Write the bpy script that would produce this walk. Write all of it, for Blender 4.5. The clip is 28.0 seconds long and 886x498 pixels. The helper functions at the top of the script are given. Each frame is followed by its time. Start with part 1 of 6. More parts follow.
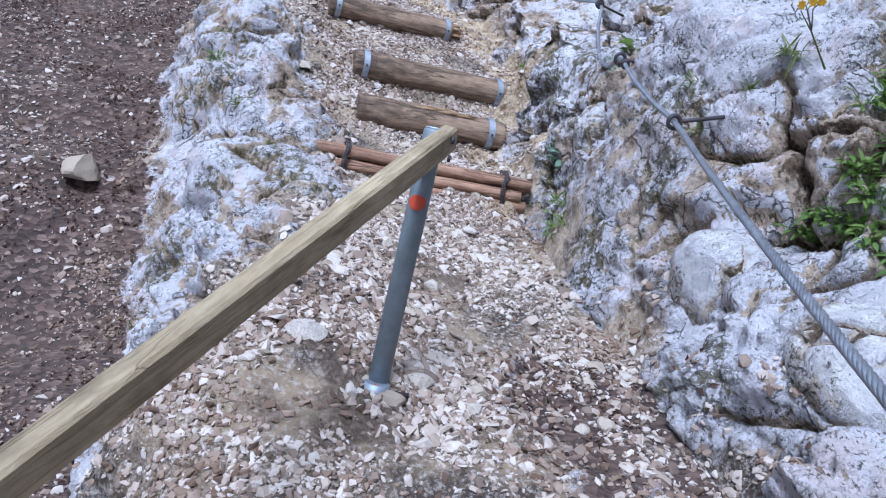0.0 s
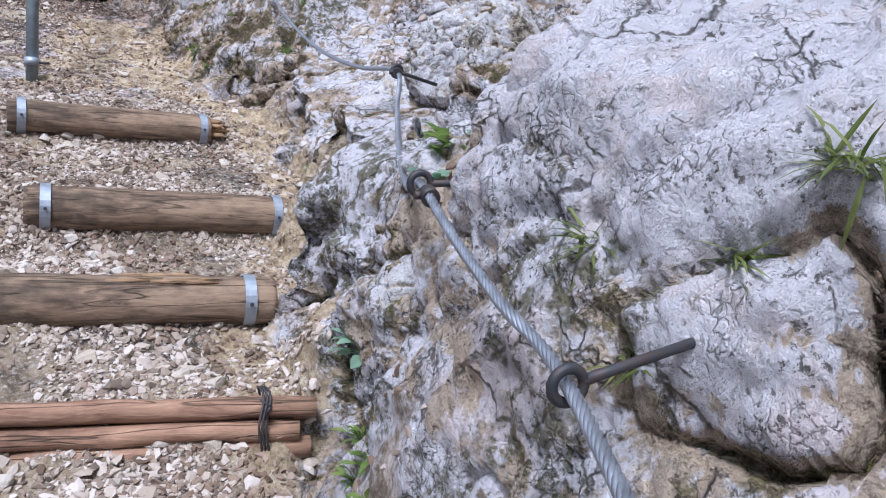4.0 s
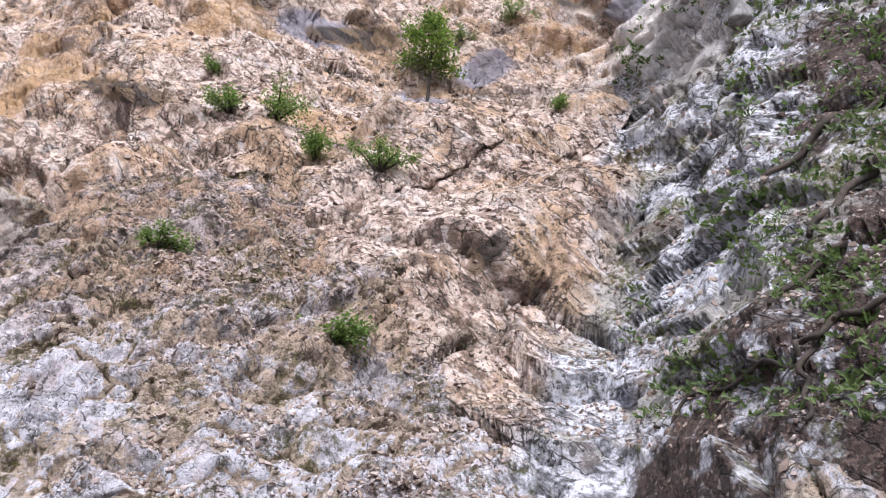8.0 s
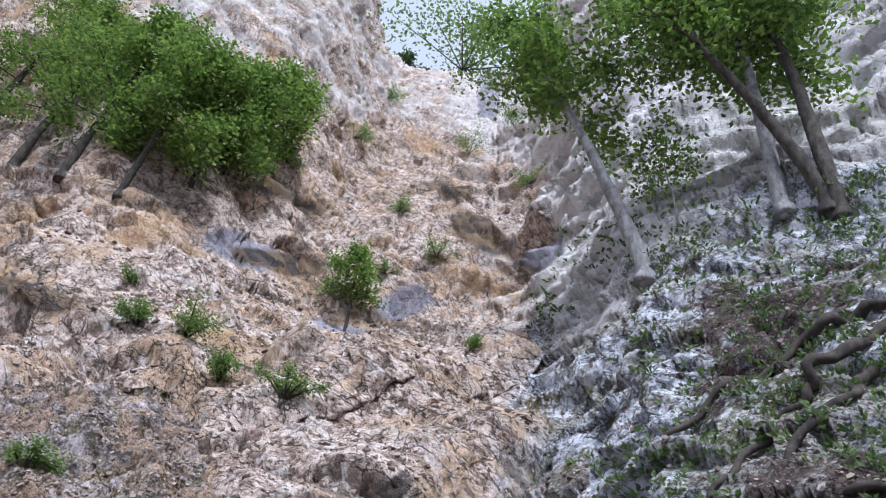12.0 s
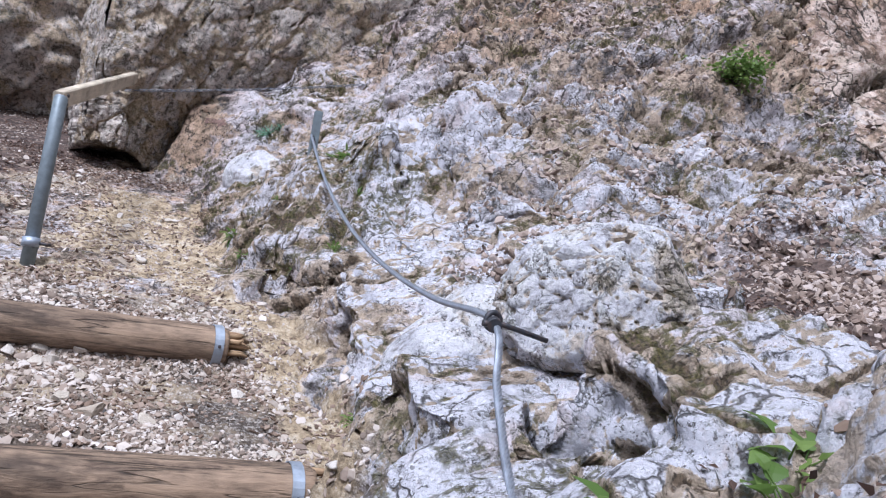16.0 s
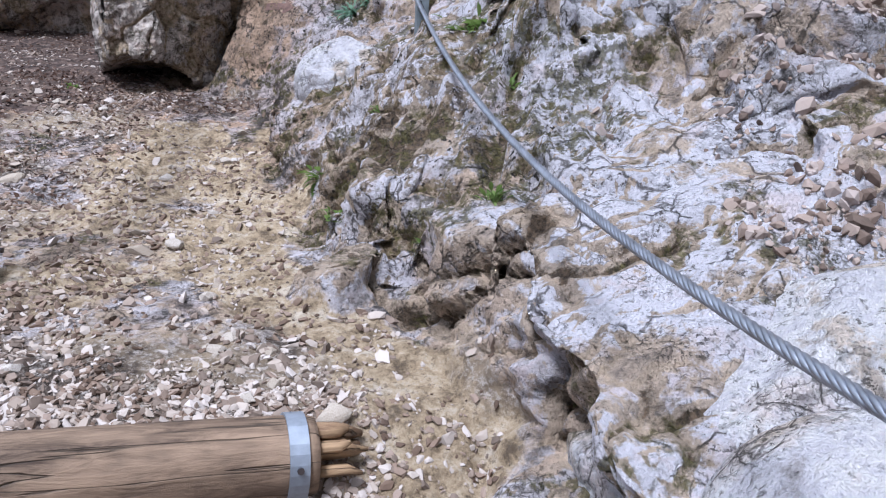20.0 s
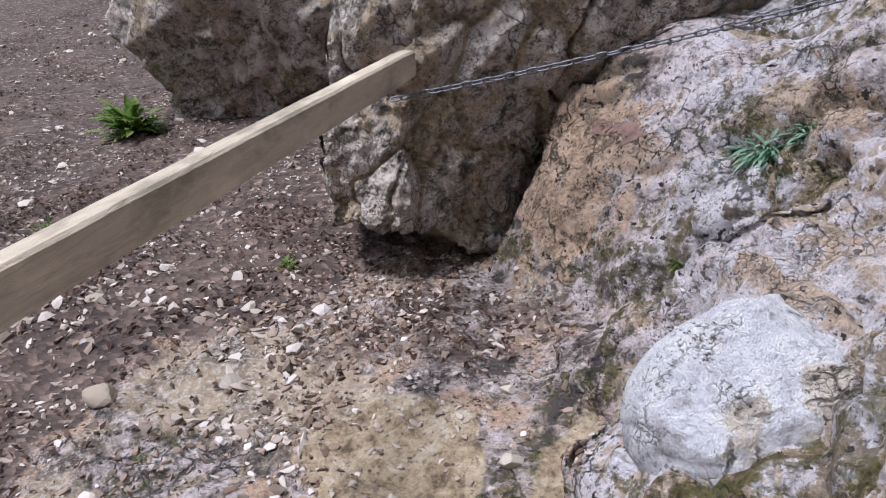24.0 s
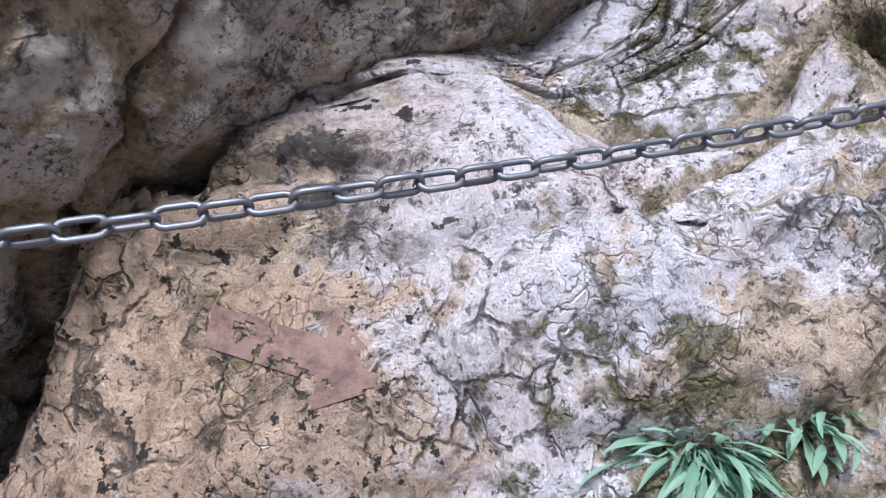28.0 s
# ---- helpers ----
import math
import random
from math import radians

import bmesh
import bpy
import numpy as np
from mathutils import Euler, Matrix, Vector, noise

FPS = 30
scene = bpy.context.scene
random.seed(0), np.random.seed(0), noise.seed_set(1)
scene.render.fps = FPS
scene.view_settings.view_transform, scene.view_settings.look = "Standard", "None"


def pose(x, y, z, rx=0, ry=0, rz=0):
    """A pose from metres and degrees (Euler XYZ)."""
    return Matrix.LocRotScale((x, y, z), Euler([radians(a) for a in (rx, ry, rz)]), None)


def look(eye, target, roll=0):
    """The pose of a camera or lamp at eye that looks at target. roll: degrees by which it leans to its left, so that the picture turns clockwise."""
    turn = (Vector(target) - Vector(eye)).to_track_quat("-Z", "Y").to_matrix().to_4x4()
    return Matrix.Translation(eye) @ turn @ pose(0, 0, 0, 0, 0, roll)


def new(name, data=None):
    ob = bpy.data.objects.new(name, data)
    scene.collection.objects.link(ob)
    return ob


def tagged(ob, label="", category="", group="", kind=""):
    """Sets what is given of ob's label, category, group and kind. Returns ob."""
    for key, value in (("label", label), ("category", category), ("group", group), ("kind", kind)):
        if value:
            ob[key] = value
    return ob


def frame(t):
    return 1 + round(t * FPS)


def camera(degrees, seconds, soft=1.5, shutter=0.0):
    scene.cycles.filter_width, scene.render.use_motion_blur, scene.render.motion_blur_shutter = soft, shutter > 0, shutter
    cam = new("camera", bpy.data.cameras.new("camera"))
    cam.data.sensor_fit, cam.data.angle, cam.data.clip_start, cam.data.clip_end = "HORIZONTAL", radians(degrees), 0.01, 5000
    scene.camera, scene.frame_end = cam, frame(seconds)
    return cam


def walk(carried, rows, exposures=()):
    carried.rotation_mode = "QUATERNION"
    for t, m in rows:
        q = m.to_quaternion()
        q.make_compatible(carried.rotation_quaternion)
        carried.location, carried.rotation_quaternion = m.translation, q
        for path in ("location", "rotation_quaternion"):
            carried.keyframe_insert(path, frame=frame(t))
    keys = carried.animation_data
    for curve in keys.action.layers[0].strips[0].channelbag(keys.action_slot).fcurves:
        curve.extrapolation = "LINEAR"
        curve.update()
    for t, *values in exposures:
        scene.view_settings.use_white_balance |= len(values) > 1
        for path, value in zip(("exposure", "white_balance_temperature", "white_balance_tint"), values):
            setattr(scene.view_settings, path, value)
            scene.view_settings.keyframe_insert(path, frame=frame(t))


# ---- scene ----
cam = camera(60.5, 28.0, soft=1.15, shutter=0.0)
PATH = [
    (0, (-0.153, -0.156, 1.721), (0.084, 1.737, 1.122), 12.5),
    (0.5, (-0.071, -0.015, 1.688), (0.292, 1.881, 1.166), 11.8),
    (1, (-0.025, 0.153, 1.758), (0.418, 2.038, 1.259), 9.7),
    (1.5, (0.067, 0.323, 1.724), (0.567, 2.216, 1.315), 9.7),
    (2, (0.188, 0.555, 1.785), (0.704, 2.441, 1.364), 7.4),
    (2.5, (0.233, 0.752, 1.773), (0.757, 2.646, 1.403), 7.3),
    (4.5, (0.420, 1.585, 1.863), (0.930, 3.476, 1.456), 4.4),
    (5, (0.453, 1.811, 1.907), (0.917, 3.710, 1.485), 3.7),
    (5.5, (0.447, 1.989, 1.914), (0.928, 3.891, 1.525), 3.6),
    (6, (0.440, 2.124, 1.995), (1.070, 3.993, 1.665), 3.9),
    (6.5, (0.489, 2.175, 2.071), (1.329, 3.988, 1.969), 5.2),
    (7, (0.484, 2.190, 2.116), (1.476, 3.906, 2.381), 5.3),
    (7.5, (0.474, 2.164, 2.178), (1.534, 3.768, 2.727), 5.0),
    (8, (0.478, 2.152, 2.214), (1.582, 3.659, 2.929), 4.7),
    (8.5, (0.504, 2.140, 2.251), (1.620, 3.570, 3.092), 4.6),
    (9, (0.515, 2.118, 2.278), (1.614, 3.478, 3.250), 4.8),
    (9.5, (0.509, 2.098, 2.287), (1.571, 3.398, 3.374), 5.2),
    (10, (0.501, 2.095, 2.285), (1.533, 3.354, 3.447), 5.6),
    (10.5, (0.511, 2.093, 2.283), (1.530, 3.323, 3.486), 5.9),
    (11, (0.509, 2.104, 2.278), (1.531, 3.306, 3.506), 6.3),
    (11.5, (0.504, 2.110, 2.275), (1.532, 3.286, 3.524), 6.7),
    (13.5, (0.570, 2.138, 2.280), (1.612, 3.332, 3.500), 7.4),
    (14, (0.509, 2.141, 2.210), (1.524, 3.508, 3.260), 9.5),
    (14.5, (0.450, 2.178, 2.129), (1.352, 3.798, 2.877), 11.9),
    (15, (0.454, 2.188, 2.067), (1.170, 4.011, 2.476), 11.8),
    (15.5, (0.424, 2.219, 2.025), (0.961, 4.138, 2.189), 10.9),
    (16, (0.395, 2.253, 1.995), (0.800, 4.211, 2.036), 9.4),
    (16.5, (0.396, 2.423, 1.930), (0.723, 4.396, 1.910), 8.2),
    (17, (0.422, 2.661, 1.912), (0.664, 4.644, 1.827), 6.9),
    (17.5, (0.374, 2.892, 1.925), (0.577, 4.877, 1.788), 6.3),
    (18, (0.359, 3.067, 1.958), (0.560, 5.048, 1.764), 5.8),
    (18.5, (0.418, 3.283, 1.940), (0.602, 5.263, 1.729), 5.0),
    (19, (0.392, 3.468, 1.966), (0.564, 5.446, 1.724), 4.4),
    (19.5, (0.336, 3.680, 2.017), (0.488, 5.658, 1.763), 4.1),
    (20, (0.351, 3.916, 2.133), (0.508, 5.888, 1.838), 2.8),
    (20.5, (0.444, 4.210, 2.197), (0.565, 6.186, 1.912), 3.0),
    (21, (0.385, 4.431, 2.273), (0.467, 6.410, 2.000), 2.4),
    (21.5, (0.269, 4.673, 2.431), (0.231, 6.652, 2.146), 2.2),
    (22, (0.214, 4.911, 2.511), (0.035, 6.886, 2.252), 1.9),
    (22.5, (0.233, 5.183, 2.549), (-0.172, 7.126, 2.300), 1.1),
    (24.5, (-0.008, 6.202, 2.943), (-0.752, 8.008, 2.514), 1.8),
    (25, (-0.160, 6.381, 2.961), (-0.826, 8.216, 2.527), 2.1),
    (25.5, (-0.234, 6.582, 2.946), (-0.808, 8.451, 2.527), 2.6),
    (26, (-0.275, 6.780, 2.947), (-0.676, 8.690, 2.511), 3.1),
    (26.5, (-0.307, 6.947, 2.921), (-0.502, 8.900, 2.540), 4.5),
    (27, (-0.369, 7.108, 2.973), (-0.287, 9.062, 2.554), 5.8),
    (27.5, (-0.376, 7.297, 2.958), (-0.050, 9.243, 2.627), 6.6),
    (28, (-0.355, 7.504, 3.067), (0.243, 9.370, 2.669), 7.8),
]
# the plan below is drawn at five sixths of its true size
SIZE = 1.2
walk(cam, [(t, look(Vector(eye) * SIZE, Vector(target) * SIZE, roll)) for t, eye, target, roll in PATH],
     exposures=[(0.0, 0.02, 5050, 12), (2.0, 0.06, 5300, 13), (5.5, 0.02, 5650, 15), (6.5, -0.02, 5750, 16), (8.0, 0.36, 5950, 17), (9.5, 0.36, 5700, 15), (11.0, -0.02, 5400, 12), (14.0, 0.4, 5300, 12), (15.0, 0.3, 5600, 15), (17.0, 0.1, 5400, 14), (22.0, 0.08, 5600, 15), (25.0, 0.2, 5750, 15), (26.0, 0.34, 5750, 15), (27.0, 0.44, 5550, 14), (28.0, 0.62, 5550, 13)])

# ---- daylight: open shade under a bright sky ----
SUN_EL, SUN_AZ = radians(58), radians(212)
world = bpy.data.worlds.new("sky")
scene.world = world
world.use_nodes = True
wn = world.node_tree
sky = wn.nodes.new("ShaderNodeTexSky")
sky.sky_type, sky.sun_disc = "NISHITA", False
sky.sun_elevation, sky.sun_rotation = SUN_EL, SUN_AZ
sky.air_density, sky.dust_density, sky.ozone_density = 1.0, 4.0, 1.0
background = next(n for n in wn.nodes if n.type == "BACKGROUND")
haze = wn.nodes.new("ShaderNodeMix")
haze.data_type = "RGBA"
haze.inputs[0].default_value, haze.inputs[7].default_value = 0.88, (12.6, 12.8, 13.2, 1)
wn.links.new(sky.outputs[0], haze.inputs[6])
wn.links.new(haze.outputs[2], background.inputs[0])
background.inputs[1].default_value = 0.064
sun = new("sun", bpy.data.lights.new("sun", "SUN"))
sun.data.energy, sun.data.angle, sun.data.color = 4.3, radians(16), (1.0, 0.95, 0.88)
sun.matrix_world = look((0, 0, 0), (-math.sin(SUN_AZ) * math.cos(SUN_EL), -math.cos(SUN_AZ) * math.cos(SUN_EL), -math.sin(SUN_EL)))

# ---- numeric noise, for relief in the meshes ----
RNG = np.random.default_rng(7)
PERM = np.tile(RNG.permutation(256), 3)
GRAD = np.array([[1, 1, 0], [-1, 1, 0], [1, -1, 0], [-1, -1, 0], [1, 0, 1], [-1, 0, 1], [1, 0, -1], [-1, 0, -1], [0, 1, 1], [0, -1, 1], [0, 1, -1], [0, -1, -1]], float)
CELL = RNG.random((256, 4))
LEAN = RNG.normal(size=(256, 3))
LEAN /= np.linalg.norm(LEAN, axis=1, keepdims=True)


def perlin(p):
    q = np.floor(p).astype(np.int64)
    f = p - q
    u = f * f * f * (f * (f * 6 - 15) + 10)
    q &= 255
    total = 0.0
    for i in (0, 1):
        for j in (0, 1):
            for k in (0, 1):
                key = PERM[PERM[PERM[q[:, 0] + i] + q[:, 1] + j] + q[:, 2] + k] % 12
                w = (u[:, 0] if i else 1 - u[:, 0]) * (u[:, 1] if j else 1 - u[:, 1]) * (u[:, 2] if k else 1 - u[:, 2])
                g = GRAD[key]
                total = total + w * (g[:, 0] * (f[:, 0] - i) + g[:, 1] * (f[:, 1] - j) + g[:, 2] * (f[:, 2] - k))
    return total


def fbm(p, octaves=4, gain=0.5):
    total, amp = 0.0, 1.0
    for n in range(octaves):
        total = total + amp * perlin(p * 2.03**n + 17.3 * n)
        amp *= gain
    return total


def ridged(p, octaves=3):
    total, amp = 0.0, 1.0
    for n in range(octaves):
        total = total + amp * (0.35 - np.abs(perlin(p * 2.1**n + 31.7 * n)))
        amp *= 0.5
    return total


def cells(p):
    """Nearest and second nearest cell distance, a random number of the nearest cell, and its tilted facet."""
    q = np.floor(p).astype(np.int64)
    f1, f2, rnd, tilt = np.full(len(p), 9.0), np.full(len(p), 9.0), np.zeros(len(p)), np.zeros(len(p))
    for i in (-1, 0, 1):
        for j in (-1, 0, 1):
            for k in (-1, 0, 1):
                c = q + (i, j, k)
                key = PERM[PERM[PERM[c[:, 0] & 255] + (c[:, 1] & 255)] + (c[:, 2] & 255)]
                off = p - c - CELL[key, :3]
                d = np.sqrt((off * off).sum(1))
                near = d < f1
                f2 = np.where(near, f1, np.minimum(f2, d))
                rnd = np.where(near, CELL[key, 3], rnd)
                tilt = np.where(near, (off * LEAN[key]).sum(1), tilt)
                f1 = np.where(near, d, f1)
    return f1, f2, rnd, tilt


def blocks(p, steep=1.7):
    """Height of a heap of tilted, flat-topped blocks, one to a cell, and how close the crease between two of them is."""
    q = np.floor(p).astype(np.int64)
    top, second, rnd = np.full(len(p), -9.0), np.full(len(p), -9.0), np.zeros(len(p))
    for i in (-1, 0, 1):
        for j in (-1, 0, 1):
            for k in (-1, 0, 1):
                c = q + (i, j, k)
                key = PERM[PERM[PERM[c[:, 0] & 255] + (c[:, 1] & 255)] + (c[:, 2] & 255)]
                off = p - c - 0.15 - 0.7 * CELL[key, :3]
                d = np.abs(off).max(1)
                h = 0.5 * CELL[key, 3] + 0.8 * (off * LEAN[key]).sum(1) - steep * np.maximum(d - 0.25, 0)
                over = h > top
                second = np.where(over, top, np.maximum(second, h))
                rnd = np.where(over, CELL[key, 3], rnd)
                top = np.where(over, h, top)
    return top, top - second, rnd


def smooth(a, b, x):
    t = np.clip((x - a) / (b - a), 0, 1)
    return t * t * (3 - 2 * t)


# ---- the lie of the land ----
def ground(y):
    """Height of the trodden path along the climb."""
    return np.interp(y, [-4, 0, 1.2, 2.0, 2.6, 3.02, 3.2, 3.5, 3.66, 4.22, 4.4, 5.08, 5.26, 5.8, 6.4, 6.75, 6.96, 7.4, 8.05, 8.4, 12, 40], [0.45, 0.74, 0.83, 0.83, 0.87, 0.92, 1.02, 1.05, 1.15, 1.16, 1.35, 1.45, 1.59, 1.69, 1.78, 1.85, 1.92, 2.07, 2.26, 2.32, 3.3, 12])


def foot(y):
    """Where the rock on the uphill side meets the path."""
    return np.interp(y, [-4, 1.0, 1.7, 2.2, 2.5, 2.75, 3.1, 3.55, 4.2, 4.45, 4.8, 5.25, 5.6, 5.9, 6.2, 6.55, 6.9, 7.4, 7.8, 8.0, 8.3, 8.5, 12], [0.9, 0.76, 0.74, 0.68, 0.64, 0.61, 0.58, 0.52, 0.66, 0.74, 0.68, 0.56, 0.46, 0.34, 0.22, 0.10, -0.02, -0.15, -0.26, -0.33, -0.5, -0.6, -0.9])


def far_height(r):
    return np.interp(r, [0, 3.0, 4.0, 4.9, 7.1, 9, 12, 14, 20, 27.4, 40, 55, 75, 120], [0.2, 1.6, 2.22, 3.2, 5.1, 6.9, 9.6, 12.8, 21.5, 32, 51, 70, 80, 95])


# flat-topped blocks beside the path: height, lean along x and y, place, turn and half sizes
BLOCKS = [
    (1.80, 0.14, 0.42, 1.05, 5.05, 0.1, 0.34, 0.62), (1.58, 0.1, 0.4, 0.92, 4.46, -0.3, 0.16, 0.2), (2.14, 0.1, 0.3, 1.0, 5.85, 0.4, 0.18, 0.16),
    (1.93, 0.25, 0.3, 0.60, 5.72, 0.5, 0.12, 0.16), (2.06, 0.3, 0.2, 0.42, 6.22, 0.2, 0.10, 0.13), (1.82, 0.2, 0.2, 0.26, 5.92, 0.7, 0.07, 0.07),
    (2.30, 0.35, 0.1, 0.10, 7.30, 0.3, 0.12, 0.16), (2.50, 0.3, 0.2, 0.56, 7.22, 0.1, 0.10, 0.2), (2.70, 0.4, 0.1, 0.80, 6.60, -0.2, 0.13, 0.22),
    (1.70, 0.5, 0.2, 0.86, 3.42, 0.3, 0.13, 0.24), (1.45, 0.4, 0.1, 0.72, 3.30, 0.0, 0.09, 0.14), (1.92, 0.2, 0.3, 1.25, 3.45, 0.4, 0.22, 0.20),
    (2.20, 0.1, 0.3, 1.55, 5.60, 0.2, 0.20, 0.18), (2.05, 0.2, 0.1, 1.70, 4.80, 0.6, 0.20, 0.22), (1.78, 0.2, 0.3, 0.98, 4.02, 0.2, 0.22, 0.16),
]


def land(x, y):
    """Height, and how much of the surface is gravel, leaf litter and warm stone."""
    skew = 0.27 * smooth(3.25, 3.55, y) * smooth(5.6, 5.3, y)
    g, d = ground(y - skew * np.clip(x - 0.1, -0.9, 0.7)), x - foot(y)
    high = np.interp(y, [-3, 1, 2.5, 3.1, 3.7, 4.4, 5.3, 5.9, 6.2, 6.5, 7.0, 7.4, 7.6, 7.9, 8.2, 9.5], [0.7, 0.75, 1.04, 0.78, 0.50, 0.24, 0.25, 0.32, 0.48, 0.84, 0.64, 0.46, 0.42, 0.40, 0.62, 0.8])
    wide = np.interp(y, [-3, 1.7, 2.2, 2.5, 3.3, 3.8, 4.4, 5.4, 5.8, 6.2, 6.5, 7.2, 7.8, 8.2], [0.44, 0.44, 0.20, 0.18, 0.34, 0.40, 0.16, 0.16, 0.4, 0.5, 0.62, 0.55, 0.3, 0.3])
    rise = np.clip(d / wide, 0, 1)
    slope = np.interp(y, [1, 2.6, 3.2, 4.5, 5.6, 6.4, 8], [0.7, 0.6, 0.5, 0.2, 0.25, 0.45, 0.55])
    past = np.maximum(d - wide, 0)
    near = g + high * (1 - (1 - rise) ** 1.6) + slope * np.minimum(past, 0.5) + np.interp(y, [3.6, 4.5, 5.8, 6.6], [0.22, 0.3, 0.35, 0.6]) * np.maximum(past - 0.5, 0)
    edge = np.interp(y, [0, 2.1, 2.7, 3.2, 4, 5.5, 9], [-0.36, -0.52, -0.66, -0.82, -1.02, -1.28, -1.8]) + 0.03 * np.sin(8 * y) + 0.02 * np.sin(19 * y)
    drop = smooth(0.0, 0.3, edge - x) * (1 - smooth(5.2, 6.6, y))
    near = near - (0.42 + 0.16 * smooth(3.4, 2.6, y)) * drop - (0.10 + 0.12 * smooth(3.6, 2.4, y)) * np.maximum(edge - x, 0) * (1 - smooth(5.2, 7.0, y))
    berm = np.exp(-(((x - edge - 0.25) / 0.28) ** 2)) * smooth(0.8, 1.6, y) * (1 - smooth(4.6, 5.6, y))
    near = near + 0.10 * berm
    # the slab with the arrow leans back against the overhanging block
    slab = np.minimum(2.68 + (y - 8.21 + 0.55 * (x + 0.22)) / 0.44, 2.98 + 0.45 * (y - 8.3) + 0.25 * (x + 0.2))
    crack_y = np.interp(x, [-0.8, -0.57, -0.42, -0.3, -0.12, 0.0, 0.2, 0.6], [8.27, 8.375, 8.42, 8.44, 8.52, 8.66, 8.85, 9.2]) + 0.03 * np.sin(23 * x)
    slab = slab - 0.7 * smooth(0.0, 0.07, y - crack_y) * smooth(-0.95, -0.75, x)
    g = g + 0.12 * smooth(-0.55, -1.1, x) * smooth(7.5, 7.9, y) * smooth(9.5, 8.8, y)
    w = smooth(7.82, 7.98, y) * smooth(0.45, 0.2, x) * smooth(-0.80, -0.58, x) * smooth(9.6, 9.0, y)
    near = near * (1 - w) + np.maximum(g, slab) * w
    gully = np.exp(-((((x - 1.0) - (y - 3.05)) / 0.15) ** 2) - (((x - 1.0) + (y - 3.05)) / 0.42) ** 2)
    near = near - 0.14 * gully
    flat = 0 * x
    for top, gx, gy, cx, cy, turn, hx, hy in BLOCKS:
        c, t = math.cos(turn), math.sin(turn)
        u, v = c * (x - cx) + t * (y - cy), c * (y - cy) - t * (x - cx)
        wave = 0.05 * np.sin(7 * u + 3 * v + cx * 9) + 0.03 * np.sin(17 * v - 9 * u)
        out = np.maximum(np.abs(u + wave) - hx, np.abs(v + 0.7 * wave) - hy)
        flat = np.maximum(flat, smooth(0.05, -0.02, out))
        near = np.maximum(near, top + gx * (x - cx) + gy * (y - cy) - 3.5 * np.maximum(out, 0))
    dx, dy = x - 0.5, y - 2.1
    r, az = np.hypot(dx, dy), np.degrees(np.arctan2(dx, dy))
    s = np.interp(az, [-180, -60, -14, -6, 0, 5, 10, 20, 28, 40, 50, 55, 60, 72, 90, 110, 150, 180], [9, 9, 4, 2.2, 1.4, 1.12, 0.98, 0.94, 1.0, 1.02, 1.0, 0.88, 0.76, 0.7, 0.7, 0.75, 1.2, 9])
    far = far_height(r / s) + 16 * smooth(34, 22, az) * smooth(11, 30, r) + 14 * smooth(46, 58, az) * smooth(9, 24, r)
    k = 0.25
    z = np.maximum(near, far) + np.maximum(k - np.abs(near - far), 0) ** 2 / (4 * k)
    z = np.where(az < -20, near, z)
    inner = np.interp(y, [0, 1.7, 2.1, 2.6, 3.0, 3.5, 4.5, 5.5], [-0.6, -0.55, -0.42, -0.2, -0.26, -0.42, -0.62, -1.4])
    on_slab = w * smooth(0.02, 0.10, slab - g)
    gravel = (1 - smooth(-0.06, 0.06, d + 0.05 * np.sin(9 * y))) * smooth(-0.1, 0.1, x - inner + 0.05 * np.sin(11 * y)) * (1 - on_slab)
    litter = smooth(0.15, 0.4, edge - x) * (1 - smooth(4.8, 6.2, y)) + smooth(0.0, 0.45, -0.95 - 0.3 * smooth(6.8, 7.2, y) * smooth(7.9, 7.6, y) - x) * smooth(4.8, 6.2, y) * smooth(0.1, 0.0, d)
    litter = litter + smooth(-1.0, -1.3, x) * smooth(8.2, 8.8, y)
    litter = litter + 0.25 * smooth(-0.45, -0.9, x) * smooth(5.4, 6.2, y) * smooth(0.1, 0.0, d)
    litter = litter + 0.55 * np.exp(-(((x + 0.55) / 0.42) ** 2 + ((y - 7.95) / 0.3) ** 2)) * (1 - on_slab) * smooth(0.1, 0.0, d)
    litter = litter + 0.75 * smooth(0.22, 0.42, x + 0.06 * np.sin(9 * y)) * smooth(2.0, 1.7, y) * smooth(0.04, -0.04, d)
    litter = litter + 0.8 * gully
    sand = np.exp(-(((d + 0.10) / 0.15) ** 2)) * smooth(2.6, 3.3, y) * smooth(7.3, 6.4, y) + 0.75 * smooth(5.3, 6.0, y) * smooth(8.2, 7.4, y) * smooth(-1.0, -0.6, x)
    patchy = perlin(np.stack([x * 1.7, y * 1.7, 0 * x], 1))
    litter = litter + 0.55 * smooth(46, 56, az) * smooth(1.45, 1.9, r) * smooth(5.0, 3.8, r) * smooth(-0.5, -0.1, patchy)
    litter = litter + 0.85 * smooth(22, 34, az) * smooth(58, 50, az) * smooth(1.9, 2.3, r) * smooth(4.6, 3.6, r) * smooth(-0.45, 0.0, patchy)
    warm = np.maximum(smooth(56, 40, az) * smooth(4.0, 5.6, r), 0.35 * smooth(4.3, 5.4, y) * smooth(0.7, 0.25, d) * (1 - 0.75 * smooth(6.9, 7.4, y)))
    warm = np.maximum(warm, 0.3 * on_slab)
    pale = smooth(0.0, 0.12, d) * np.maximum(smooth(4.5, 4.1, y), smooth(4.3, 4.5, y) * smooth(5.75, 5.5, y) * smooth(0.05, 0.2, d) * smooth(1.2, 0.8, d))
    pale = pale * (1 - smooth(0.6, 0.9, d) * smooth(2.6, 3.2, y))
